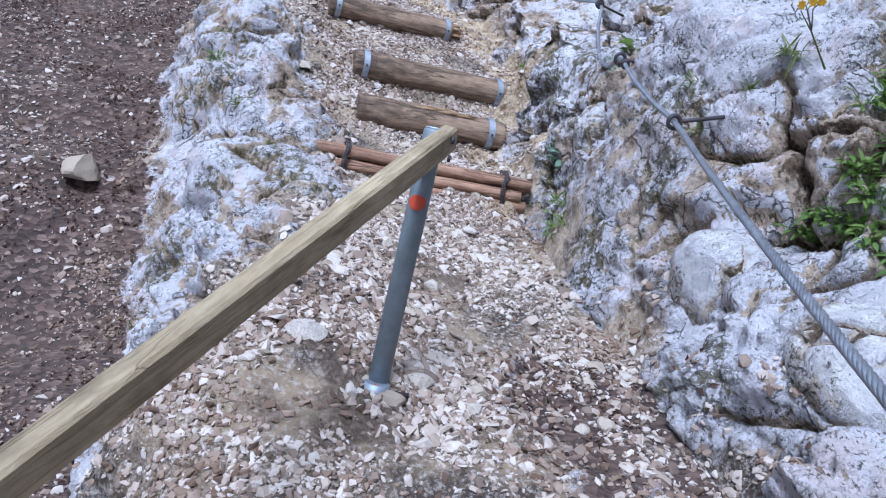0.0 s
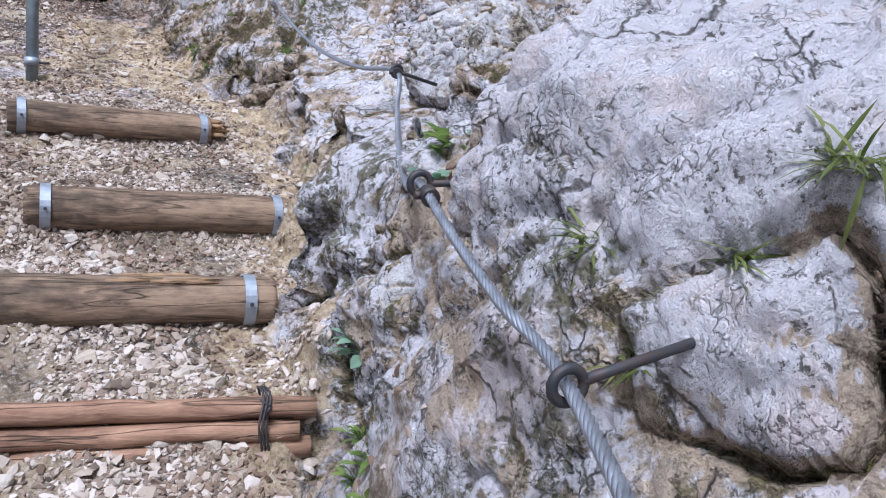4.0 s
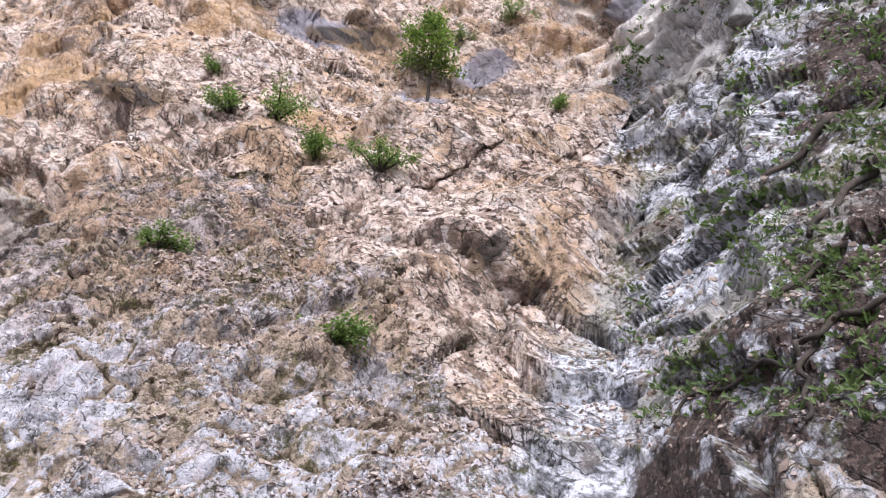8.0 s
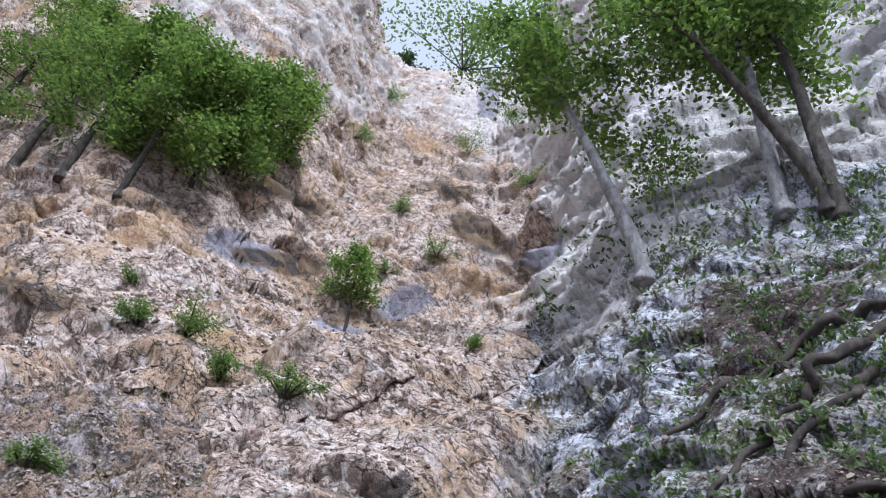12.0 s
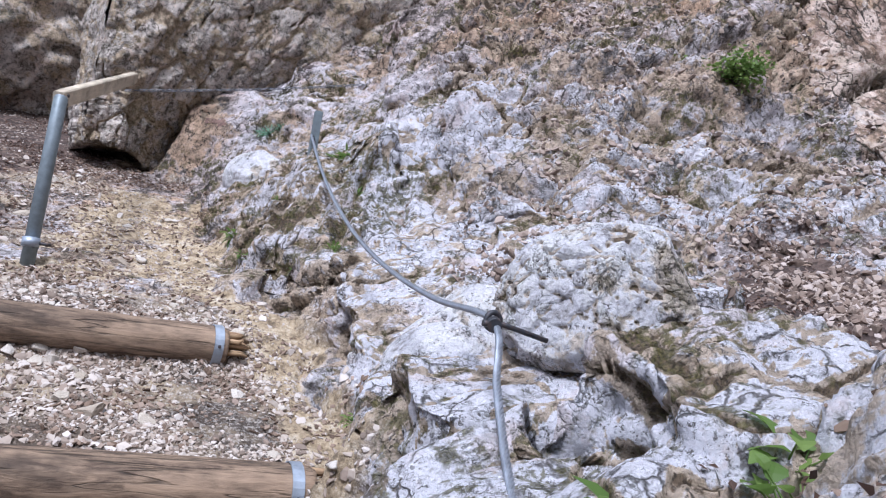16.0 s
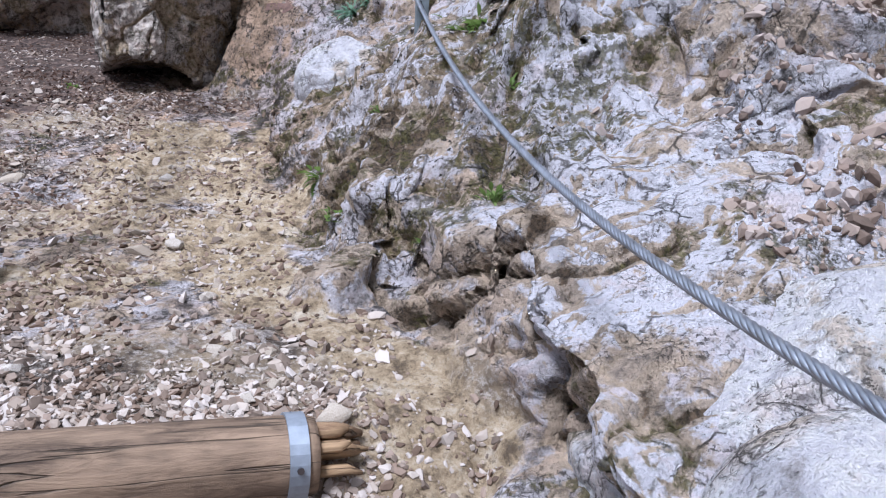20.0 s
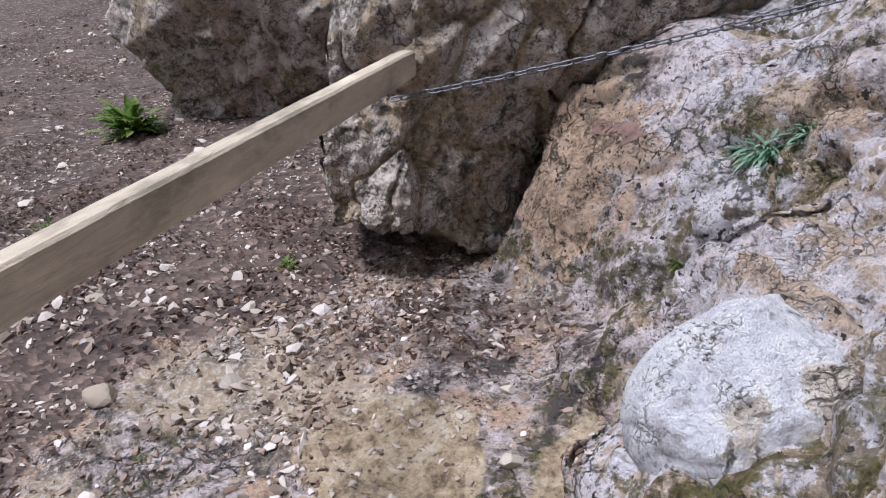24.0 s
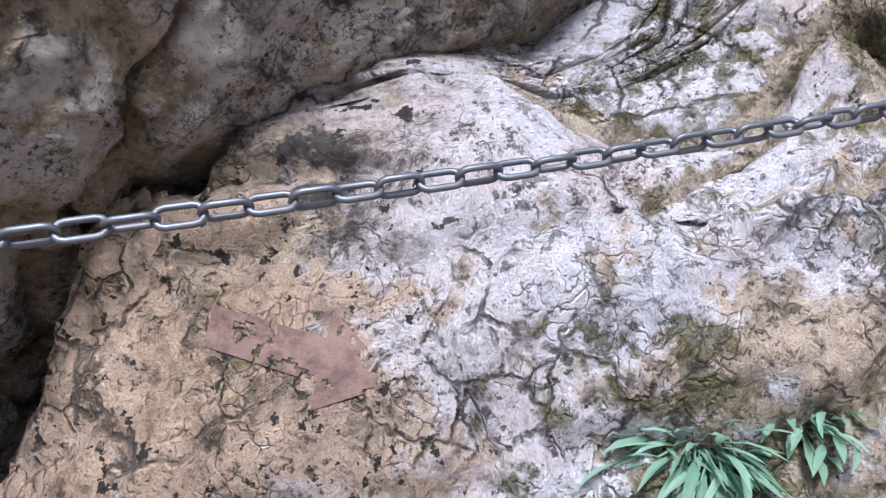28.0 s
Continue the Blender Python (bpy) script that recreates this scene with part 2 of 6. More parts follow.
    pale = np.maximum(pale, np.maximum((0.1 + 0.55 * smooth(-0.3, 0.05, x)) * on_slab, 0.5 * (1 - on_slab) * smooth(5.9, 6.4, y) * smooth(8.9, 8.6, y) * smooth(0.05, 0.25, d) * smooth(1.6, 1.1, d)))
    pale = np.maximum(pale, 0.8 * smooth(-0.05, -0.2, x - inner) * smooth(4.6, 4.0, y))
    # block tops pale, with the skylight on them put into the colour
    pale = np.maximum(pale, 0.9 * flat * (z < near + 0.1))
    gravel = np.clip(gravel * (1 - litter), 0, 1) * (1 - flat)
    paved = smooth(-0.05, 0.2, perlin(np.stack([x * 2.6, y * 1.9, 0 * x + 3], 1))) * smooth(5.3, 5.9, y)
    gravel = gravel * (1 - 0.75 * paved)
    return z, gravel, np.clip(litter * (1 - flat), 0, 1), warm * (1 - pale), pale, np.clip(sand, 0, 1), flat


TURN = np.array(Euler((0.5, 0.35, 0.6)).to_matrix())


def relief(p, size=1.0, fine=True):
    """Broken limestone: heaps of tilted blocks at three sizes, open joints. Returns the relief and the joints' mask for
    soil and crevice shade.
    """
    q = p / size
    warp = q + 0.05 * np.stack([perlin(q * 2.3), perlin(q * 2.3 + 50), perlin(q * 2.3 + 90)], 1)
    warp += 0.014 * np.stack([perlin(q * 9), perlin(q * 9 + 50), perlin(q * 9 + 90)], 1)
    warp = warp @ TURN.T
    b1, e1, rnd1 = blocks(warp * (2.0, 2.6, 3.4))
    b2, e2, rnd2 = blocks(warp * (5.2, 6.6, 9.0) + 5.0)
    calm = smooth(-0.35, 0.15, perlin(q * 1.1 + 7))
    busy = 0.4 + 0.6 * calm
    open_joint = smooth(-0.3, 0.0, perlin(q * 1.7 + 3))
    joint = np.exp(-((e1 / 0.10) ** 2)) * open_joint
    joint2 = np.exp(-((e2 / 0.11) ** 2)) * smooth(-0.15, 0.15, perlin(q * 2.6 + 11))
    out = 0.04 * fbm(q * 1.2, 3) + 0.17 * (b1 - 0.2) - 0.05 * np.exp(-((e1 / 0.04) ** 2)) * open_joint
    out += busy * (0.10 * (b2 - 0.2) - 0.014 * joint2)
    if fine:
        b3, e3, rnd3 = blocks(warp * (15, 19, 26) + 9.0)
        out += busy * (0.040 * (b3 - 0.2)) + 0.008 * ridged(q * 14, 3)
        joint2 = np.maximum(joint2, 0.55 * np.exp(-((e3 / 0.12) ** 2)) * calm)
    return out * size, np.clip(np.maximum(joint, 0.8 * joint2) + 0.16 * (0.5 - rnd1) + 0.2 * (0.5 - rnd2), 0, 1)


def ledges(s, sharp=0.16):
    """A continuous wave that rises slowly and falls away quickly."""
    f = s - np.floor(s)
    return np.where(f < 1 - sharp, f / (1 - sharp), (1 - f) / sharp) - 0.5


BEDS = np.array([[0.39, -0.777, -0.495], [0.81, 0.039, 0.59], [0.44, 0.63, -0.64]])


def far_relief(p, near):
    """Bedded cliff: thin beds dipping across the gully, ribs, ledges and broken blocks."""
    drift = fbm(p * 0.4, 4)
    fine_drift = fbm(p * 1.5, 4)
    b = p @ BEDS.T
    b = b + 0.5 * drift[:, None] * (0.4, 1, 1) + 0.12 * fine_drift[:, None]
    u, v, w = b.T
    bed = lambda a, c, d: np.stack([u * a, v * c, w * d], 1)
    out = 0.65 * fbm(p * 0.17, 4) + 0.50 * ridged(bed(0.12, 0.30, 0.2), 3)
    out += 0.30 * ledges(v * 0.62 + 0.15 * w, 0.5) * (0.3 + 1.2 * smooth(-0.2, 0.3, perlin(p * 0.35 + 4)))
    out += 0.10 * ledges(v * 1.7 - 0.3 * w, 0.5) * smooth(-0.3, 0.25, perlin(p * 0.6 + 9))
    small = 0.11 * ridged(bed(0.35, 1.5, 0.9), 3)
    f1, f2, rnd, tilt = cells(bed(0.8, 2.3, 1.4))
    g1, g2, rnd2, tilt2 = cells(bed(2.6, 6.0, 4.0) + 3)
    small += 0.14 * tilt + 0.05 * (rnd - 0.5) + 0.03 * tilt2 + 0.008 * (rnd2 - 0.5)
    joint = np.exp(-(((f2 - f1) / 0.06) ** 2)) * smooth(-0.1, 0.2, perlin(p * 0.9 + 2))
    small -= 0.09 * joint
    return near * out + small, joint


def sheet_mesh(name, pos, rows, cols, masks=None, smooth_shade=True):
    """A mesh from a grid of points."""
    me = bpy.data.meshes.new(name)
    i = np.arange(rows * cols).reshape(rows, cols)
    quads = np.stack([i[:-1, :-1], i[:-1, 1:], i[1:, 1:], i[1:, :-1]], -1).reshape(-1, 4)
    me.vertices.add(len(pos))
    me.vertices.foreach_set("co", pos.astype(np.float32).ravel())
    me.loops.add(quads.size)
    me.loops.foreach_set("vertex_index", quads.astype(np.int32).ravel())
    me.polygons.add(len(quads))
    me.polygons.foreach_set("loop_start", np.arange(0, quads.size, 4, dtype=np.int32))
    me.polygons.foreach_set("use_smooth", np.full(len(quads), smooth_shade))
    me.update(calc_edges=True)
    for key, value in (masks or {}).items():
        me.attributes.new(key, "FLOAT", "POINT").data.foreach_set("value", value.astype(np.float32))
    return me


def grid_normals(pos, rows, cols):
    p = pos.reshape(rows, cols, 3)
    n = np.cross(np.gradient(p, axis=1), np.gradient(p, axis=0)).reshape(-1, 3)
    n /= np.linalg.norm(n, axis=1, keepdims=True) + 1e-9
    return n * np.where(n[:, 2:] < 0, -1.0, 1.0)


# ---- materials ----
class Nodes:
    """Short words for building a node material."""

    def __init__(self, name, rough=0.8, metal=0.0):
        self.mat = bpy.data.materials.new(name)
        self.mat.use_nodes = True
        self.tree = self.mat.node_tree
        self.bsdf = next(n for n in self.tree.nodes if n.type == "BSDF_PRINCIPLED")
        self.bsdf.inputs["Roughness"].default_value = rough
        self.bsdf.inputs["Metallic"].default_value = metal
        self.pos = self.node("ShaderNodeTexCoord").outputs["Object"]

    def node(self, kind, **values):
        n = self.tree.nodes.new(kind)
        for key, value in values.items():
            n.inputs[key].default_value = value
        return n

    def link(self, a, b):
        self.tree.links.new(a, b)

    def put(self, socket, value):
        if isinstance(value, bpy.types.NodeSocket):
            self.link(value, socket)
        else:
            socket.default_value = value

    def scaled(self, factors, place=None):
        n = self.node("ShaderNodeMapping")
        n.inputs["Scale"].default_value = factors
        self.link(place or self.pos, n.inputs["Vector"])
        return n.outputs[0]

    def noise(self, scale, detail=4.0, rough=0.55, place=None, distortion=0.0):
        n = self.node("ShaderNodeTexNoise", Scale=scale, Detail=detail, Roughness=rough, Distortion=distortion)
        self.link(place or self.pos, n.inputs["Vector"])
        return n.outputs["Fac"]

    def voronoi(self, scale, feature="F1", place=None, out="Distance", jitter=1.0):
        n = self.node("ShaderNodeTexVoronoi", Scale=scale, Randomness=jitter)
        n.feature = feature
        self.link(place or self.pos, n.inputs["Vector"])
        return n.outputs[out]

    def attr(self, name):
        n = self.node("ShaderNodeAttribute")
        n.attribute_name = name
        return n.outputs["Fac"]

    def random(self):
        return self.node("ShaderNodeObjectInfo").outputs["Random"]

    def island(self):
        return self.node("ShaderNodeNewGeometry").outputs["Random Per Island"]

    def ramp(self, value, *stops):
        n = self.node("ShaderNodeValToRGB")
        while len(n.color_ramp.elements) < len(stops):
            n.color_ramp.elements.new(0.5)
        for e, (at, c) in zip(n.color_ramp.elements, stops):
            e.position = at
            e.color = (c, c, c, 1) if isinstance(c, (int, float)) else (*c, 1)
        self.link(value, n.inputs[0])
        return n.outputs[0]

    def mix(self, fac, a, b, kind="MIX"):
        n = self.node("ShaderNodeMix")
        n.data_type, n.blend_type = "RGBA", kind
        self.put(n.inputs[0], fac)
        for socket, v in ((n.inputs[6], a), (n.inputs[7], b)):
            self.put(socket, v if isinstance(v, bpy.types.NodeSocket) else (*v, 1))
        return n.outputs[2]

    def math(self, op, a, b=0.0):
        n = self.node("ShaderNodeMath")
        n.operation = op
        self.put(n.inputs[0], a)
        self.put(n.inputs[1], b)
        return n.outputs[0]

    def bump(self, height, strength=0.5, distance=0.01, over=None):
        n = self.node("ShaderNodeBump", Strength=strength, Distance=distance)
        self.link(height, n.inputs["Height"])
        if over:
            self.link(over, n.inputs["Normal"])
        return n.outputs[0]

    def done(self, colour, normal=None, rough=None):
        self.put(self.bsdf.inputs["Base Color"], colour if isinstance(colour, bpy.types.NodeSocket) else (*colour, 1))
        if normal:
            self.link(normal, self.bsdf.inputs["Normal"])
        if rough is not None:
            self.put(self.bsdf.inputs["Roughness"], rough)
        return self.mat


def rock_nodes(m, white=(0.70, 0.70, 0.78), grey=(0.40, 0.385, 0.40), tan=(0.50, 0.40, 0.305), moss=0.8, scale=1.0, dark=0.85, zones=False, place=None, cracked=0.56, lift=0.0):
    """Colour and relief of weathered limestone: mottled grey and white, open cracks, pits, brown earth and moss in the joints."""
    place = place or m.pos
    wob = m.node("ShaderNodeTexNoise", Scale=7 * scale, Detail=5.0, Roughness=0.6)
    m.link(place, wob.inputs["Vector"])
    warp = m.node("ShaderNodeVectorMath")
    warp.operation = "SCALE"
    warp.inputs["Scale"].default_value = 0.11 / scale
    m.link(wob.outputs["Color"], warp.inputs[0])
    bent = m.node("ShaderNodeVectorMath")
    bent.operation = "ADD"
    m.link(place, bent.inputs[0]), m.link(warp.outputs[0], bent.inputs[1])
    bent = bent.outputs[0]
    edge1, edge2, edge3 = (m.voronoi(f * scale, "DISTANCE_TO_EDGE", bent) for f in (5.0, 15, 48))
    broad = m.noise(1.5 * scale, 7, 0.7, place)
    mottle = m.noise(6.5 * scale, 9, 0.72, place, 0.4)
    patch = m.noise(21 * scale, 7, 0.72, place)
    fine = m.noise(70 * scale, 6, 0.75, place)
    shift = m.math("SUBTRACT", m.math("MULTIPLY", m.attr("pale"), 0.09), m.math("MULTIPLY", m.attr("warm"), 0.045)) if zones else lift
    tone = m.math("ADD", m.math("ADD", m.math("MULTIPLY", mottle, 0.62), m.math("MULTIPLY", patch, 0.28)), m.math("ADD", m.math("MULTIPLY", fine, 0.10), shift))
    mid = tuple(0.5 * (a + b) for a, b in zip(grey, white))
    c = m.ramp(tone, (0.40, tuple(0.24 * v for v in grey)), (0.44, tuple(0.85 * v for v in grey)), (0.47, mid), (0.50, white), (0.57, tuple(min(0.93, 1.18 * v) for v in white)))
    flush = m.noise(3.7 * scale, 6, 0.7, place)
    c = m.mix(m.ramp(flush, (0.52, 0.0), (0.60, 0.55)), c, (0.95, 0.80, 0.72), "MULTIPLY")
    earthy = m.math("ADD", m.math("SUBTRACT", broad, m.math("MULTIPLY", shift, 0.5)), m.math("MULTIPLY", m.math("SUBTRACT", mottle, 0.5), 0.55))
    tan_c = m.ramp(patch, (0.36, tuple(0.42 * v for v in tan)), (0.48, tan), (0.62, tuple(min(0.9, 1.35 * v) for v in tan)))
    c = m.mix(m.ramp(earthy, (0.515, 0.0), (0.56, 0.9)), c, tan_c)
    if zones:
        c = m.mix(m.math("MULTIPLY", m.attr("warm"), 0.8), c, (1.0, 0.84, 0.74), "MULTIPLY")
    gate = m.noise(2.2 * scale, 5, 0.65, place)
    low = m.math("SUBTRACT", gate, m.math("MULTIPLY", m.attr("bluff"), -0.05)) if zones else gate
    line = m.math("MULTIPLY", m.ramp(edge1, (0.0, 1.0), (0.010, 0.85), (0.024, 0.0)), m.ramp(low, (cracked - 0.03, 0.0), (cracked + 0.02, 1.0)))
    line2 = m.math("MULTIPLY", m.ramp(edge2, (0.0, 1.0), (0.022, 0.7), (0.05, 0.0)), m.ramp(m.noise(4.2 * scale, 5, 0.7, place), (cracked - 0.02, 0.0), (cracked + 0.03, 1.0)))
    line3 = m.math("MULTIPLY", m.ramp(edge3, (0.0, 0.9), (0.08, 0.0)), m.ramp(m.noise(8 * scale, 5, 0.7, place), (cracked - 0.03, 0.0), (cracked + 0.02, 0.8)))
    line = m.math("MAXIMUM", m.math("MAXIMUM", line, line2), line3)
    c = m.mix(m.math("MULTIPLY", line, dark), c, (0.05, 0.042, 0.036))
    # pits: sunk in the bump, their shade put into the colour
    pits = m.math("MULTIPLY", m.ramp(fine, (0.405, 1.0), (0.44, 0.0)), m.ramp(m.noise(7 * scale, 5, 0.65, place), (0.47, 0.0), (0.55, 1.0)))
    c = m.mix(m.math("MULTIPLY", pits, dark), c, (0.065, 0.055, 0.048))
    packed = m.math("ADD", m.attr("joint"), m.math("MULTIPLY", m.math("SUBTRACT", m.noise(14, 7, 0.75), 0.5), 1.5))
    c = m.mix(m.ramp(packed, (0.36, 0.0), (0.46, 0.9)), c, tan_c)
    # darkest soil in the joints, which also paints shade into the creases
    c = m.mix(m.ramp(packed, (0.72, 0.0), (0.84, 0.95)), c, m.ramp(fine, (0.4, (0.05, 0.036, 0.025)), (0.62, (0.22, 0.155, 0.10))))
    if zones:
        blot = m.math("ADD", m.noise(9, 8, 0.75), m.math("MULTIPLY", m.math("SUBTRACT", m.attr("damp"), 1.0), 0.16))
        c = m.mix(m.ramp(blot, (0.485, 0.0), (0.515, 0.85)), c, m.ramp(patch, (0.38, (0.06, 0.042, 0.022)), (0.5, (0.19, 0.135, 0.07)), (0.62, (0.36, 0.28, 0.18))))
        # holes are colour only: near-black spots for the shade inside them
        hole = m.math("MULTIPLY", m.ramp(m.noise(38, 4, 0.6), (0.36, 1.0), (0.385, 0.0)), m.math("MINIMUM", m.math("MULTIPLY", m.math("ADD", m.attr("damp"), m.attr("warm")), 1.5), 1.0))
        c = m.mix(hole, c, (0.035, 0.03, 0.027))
    wet_green = m.math("MULTIPLY", m.attr("damp"), 0.075) if zones else 0.0
    green = m.math("MULTIPLY", m.ramp(m.math("ADD", m.math("ADD", m.noise(2.0 * scale, 6, 0.72), wet_green), m.math("MULTIPLY", m.attr("joint"), 0.07)), (0.545, 0.0), (0.585, 1.0)), m.ramp(m.noise(26 * scale, 6, 0.7), (0.47, 0.0), (0.53, 1.0)))
    c = m.mix(m.math("MULTIPLY", green, moss), c, m.ramp(fine, (0.4, (0.045, 0.042, 0.012)), (0.62, (0.17, 0.155, 0.045))))
    rise = m.math("ADD", m.math("ADD", m.math("MULTIPLY", m.ramp(edge3, (0.0, 0.0), (0.25, 1.0)), 0.16), m.math("MULTIPLY", fine, 0.75)), m.math("MULTIPLY", m.math("ADD", line, pits), -0.8))
    broad_rise = m.math("ADD", m.math("MULTIPLY", patch, 1.2), m.math("MULTIPLY", m.ramp(edge2, (0.0, 0.0), (0.22, 1.0)), 0.2))
    normal = m.bump(rise, 1.0, 0.024 / scale, m.bump(broad_rise, 0.9, 0.034 / scale))
    return c, normal


def shard_nodes(m, white, grey, tan, moss, scale, dark, place, cracked):
    """Colour and relief of shattered limestone in thin dipping beds: facets at three sizes, cracks, pits, lichen and moss."""
    wob = m.node("ShaderNodeTexNoise", Scale=9 * scale, Detail=4.0, Roughness=0.6)
    m.link(place, wob.inputs["Vector"])
    warp = m.node("ShaderNodeVectorMath")
    warp.operation = "SCALE"
    warp.inputs["Scale"].default_value = 0.085 / scale
    m.link(wob.outputs["Color"], warp.inputs[0])
    bent = m.node("ShaderNodeVectorMath")
    bent.operation = "ADD"
    m.link(place, bent.inputs[0]), m.link(warp.outputs[0], bent.inputs[1])
    bent = bent.outputs[0]
    big, mid, tiny = (m.voronoi(f * scale, "F1", bent, "Color") for f in (6.5, 21, 64))
    edge1, edge2 = (m.voronoi(f * scale, "DISTANCE_TO_EDGE", bent) for f in (6.5, 21))
    broad = m.noise(1.3 * scale, 6, 0.7)
    patch = m.noise(11 * scale, 8, 0.75)
    fine = m.noise(55 * scale, 6, 0.75)
    cell = lambda v, k: m.math("MULTIPLY", m.math("SUBTRACT", v, 0.5), k)
    tone = m.math("ADD", patch, m.math("ADD", cell(big, 0.11), m.math("ADD", cell(mid, 0.16), cell(tiny, 0.13))))
    c = m.ramp(tone, (0.37, tuple(0.42 * v for v in grey)), (0.44, grey), (0.485, tuple(0.5 * (a + b) for a, b in zip(grey, white))), (0.52, white), (0.60, tuple(min(0.92, 1.14 * v) for v in white)))
    earthy = m.math("ADD", broad, m.math("ADD", cell(big, 0.16), cell(mid, 0.10)))
    c = m.mix(m.ramp(earthy, (0.50, 0.0), (0.56, 0.85)), c, m.mix(m.ramp(patch, (0.38, 0.0), (0.6, 1.0)), tuple(0.62 * v for v in tan), tuple(min(0.9, 1.25 * v) for v in tan)))
    gate = m.noise(2.2 * scale, 5, 0.65)
    line = m.math("MULTIPLY", m.ramp(edge1, (0.0, 1.0), (0.010, 0.8), (0.026, 0.0)), m.ramp(gate, (cracked, 0.0), (cracked + 0.05, 1.0)))
    line2 = m.math("MULTIPLY", m.ramp(edge2, (0.0, 1.0), (0.05, 0.0)), m.ramp(m.noise(4.2 * scale, 5, 0.7), (cracked - 0.02, 0.0), (cracked + 0.04, 1.0)))
    line = m.math("MAXIMUM", line, line2)
    c = m.mix(m.math("MULTIPLY", line, dark), c, (0.05, 0.043, 0.036))
    # the bump's low spots get a near-black colour, as shaded pits
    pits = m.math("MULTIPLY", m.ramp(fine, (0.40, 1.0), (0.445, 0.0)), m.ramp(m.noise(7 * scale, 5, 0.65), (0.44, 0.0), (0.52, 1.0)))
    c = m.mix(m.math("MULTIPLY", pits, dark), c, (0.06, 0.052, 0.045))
    # dark earth in the joints, deepening their shade by colour as well
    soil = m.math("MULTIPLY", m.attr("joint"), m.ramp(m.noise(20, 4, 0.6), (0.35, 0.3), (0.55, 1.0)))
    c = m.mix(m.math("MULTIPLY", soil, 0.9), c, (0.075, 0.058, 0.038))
    green = m.math("MULTIPLY", m.ramp(m.noise(2.0 * scale, 6, 0.72), (0.525, 0.0), (0.575, 1.0)), m.ramp(m.noise(30 * scale, 5, 0.65), (0.45, 0.0), (0.52, 1.0)))
    c = m.mix(m.math("MULTIPLY", green, moss), c, (0.10, 0.10, 0.022))
    facets = m.math("ADD", m.math("MULTIPLY", mid, 0.5), m.math("MULTIPLY", tiny, 0.22))
    rise = m.math("ADD", m.math("ADD", facets, m.math("MULTIPLY", fine, 0.6)), m.math("MULTIPLY", m.math("ADD", line, pits), -0.7))
    normal = m.bump(rise, 1.0, 0.026 / scale, m.bump(m.math("ADD", patch, m.math("MULTIPLY", big, 0.35)), 0.7, 0.03 / scale))
    return c, normal


def soil_nodes(m):
    """Trodden limestone grit over dark and yellowish earth, packed sandy in places."""
    speck = m.noise(60, 8, 0.8)
    earth = m.mix(m.ramp(m.noise(2.6, 6, 0.7), (0.43, 0.0), (0.56, 1.0)), (0.070, 0.053, 0.043), (0.36, 0.285, 0.20))
    c = m.mix(m.ramp(speck, (0.49, 0.0), (0.60, 0.75)), earth, (0.58, 0.54, 0.51))
    c = m.mix(m.ramp(m.noise(1.7, 5, 0.65), (0.53, 0.0), (0.61, 0.8)), c, m.ramp(speck, (0.42, (0.05, 0.036, 0.03)), (0.6, (0.19, 0.145, 0.115))))
    packed = m.ramp(m.math("ADD", m.attr("sand"), m.math("MULTIPLY", m.math("SUBTRACT", m.noise(5, 7, 0.72), 0.5), 1.6)), (0.35, 0.0), (0.6, 0.9))
    sandy = m.ramp(m.noise(13, 8, 0.75), (0.36, (0.10, 0.072, 0.045)), (0.45, (0.34, 0.26, 0.165)), (0.53, (0.50, 0.40, 0.275)), (0.63, (0.64, 0.57, 0.47)))
    c = m.mix(packed, c, m.mix(m.ramp(speck, (0.38, 0.8), (0.47, 0.0)), sandy, (0.11, 0.08, 0.055)))
    normal = m.bump(speck, 1.0, 0.012, m.bump(m.noise(16, 5, 0.65), 0.8, 0.024))
    return c, normal


def litter_nodes(m):
    """Dark mould with old leaves and splinters of stone."""
    leaf = m.voronoi(34, "F1", m.scaled((1.0, 1.7, 1.3)), "Color")
    c = m.ramp(leaf, (0.0, (0.020, 0.014, 0.013)), (0.4, (0.050, 0.034, 0.031)), (0.7, (0.10, 0.068, 0.058)), (0.86, (0.18, 0.13, 0.11)), (1.0, (0.55, 0.51, 0.49)))
    c = m.mix(m.ramp(m.noise(2.4, 5, 0.6), (0.45, 0.0), (0.7, 0.35)), c, (0.17, 0.12, 0.095))
    normal = m.bump(m.voronoi(34, "F1", m.scaled((1.0, 1.7, 1.3))), 0.9, 0.02)
    return c, normal


def land_material():
    m = Nodes("weathered_limestone_and_grit", 0.88)
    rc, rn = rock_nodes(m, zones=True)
    sc, sn = soil_nodes(m)
    lc, ln = litter_nodes(m)
    ragged = m.math("MULTIPLY", m.math("SUBTRACT", m.noise(9, 5, 0.7), 0.5), 1.3)
    mask = lambda name: m.ramp(m.math("ADD", m.attr(name), ragged), (0.38, 0.0), (0.62, 1.0))
    gm, lm = mask("gravel"), mask("litter")
    c = m.mix(lm, m.mix(gm, rc, sc), lc)
    n1 = m.node("ShaderNodeMix")
    n1.data_type = "VECTOR"
    for fac, a, b in ((gm, rn, sn),):
        m.put(n1.inputs[0], fac), m.link(a, n1.inputs[4]), m.link(b, n1.inputs[5])
    n2 = m.node("ShaderNodeMix")
    n2.data_type = "VECTOR"
    m.put(n2.inputs[0], lm), m.link(n1.outputs[1], n2.inputs[4]), m.link(ln, n2.inputs[5])
    return m.done(c, n2.outputs[1])


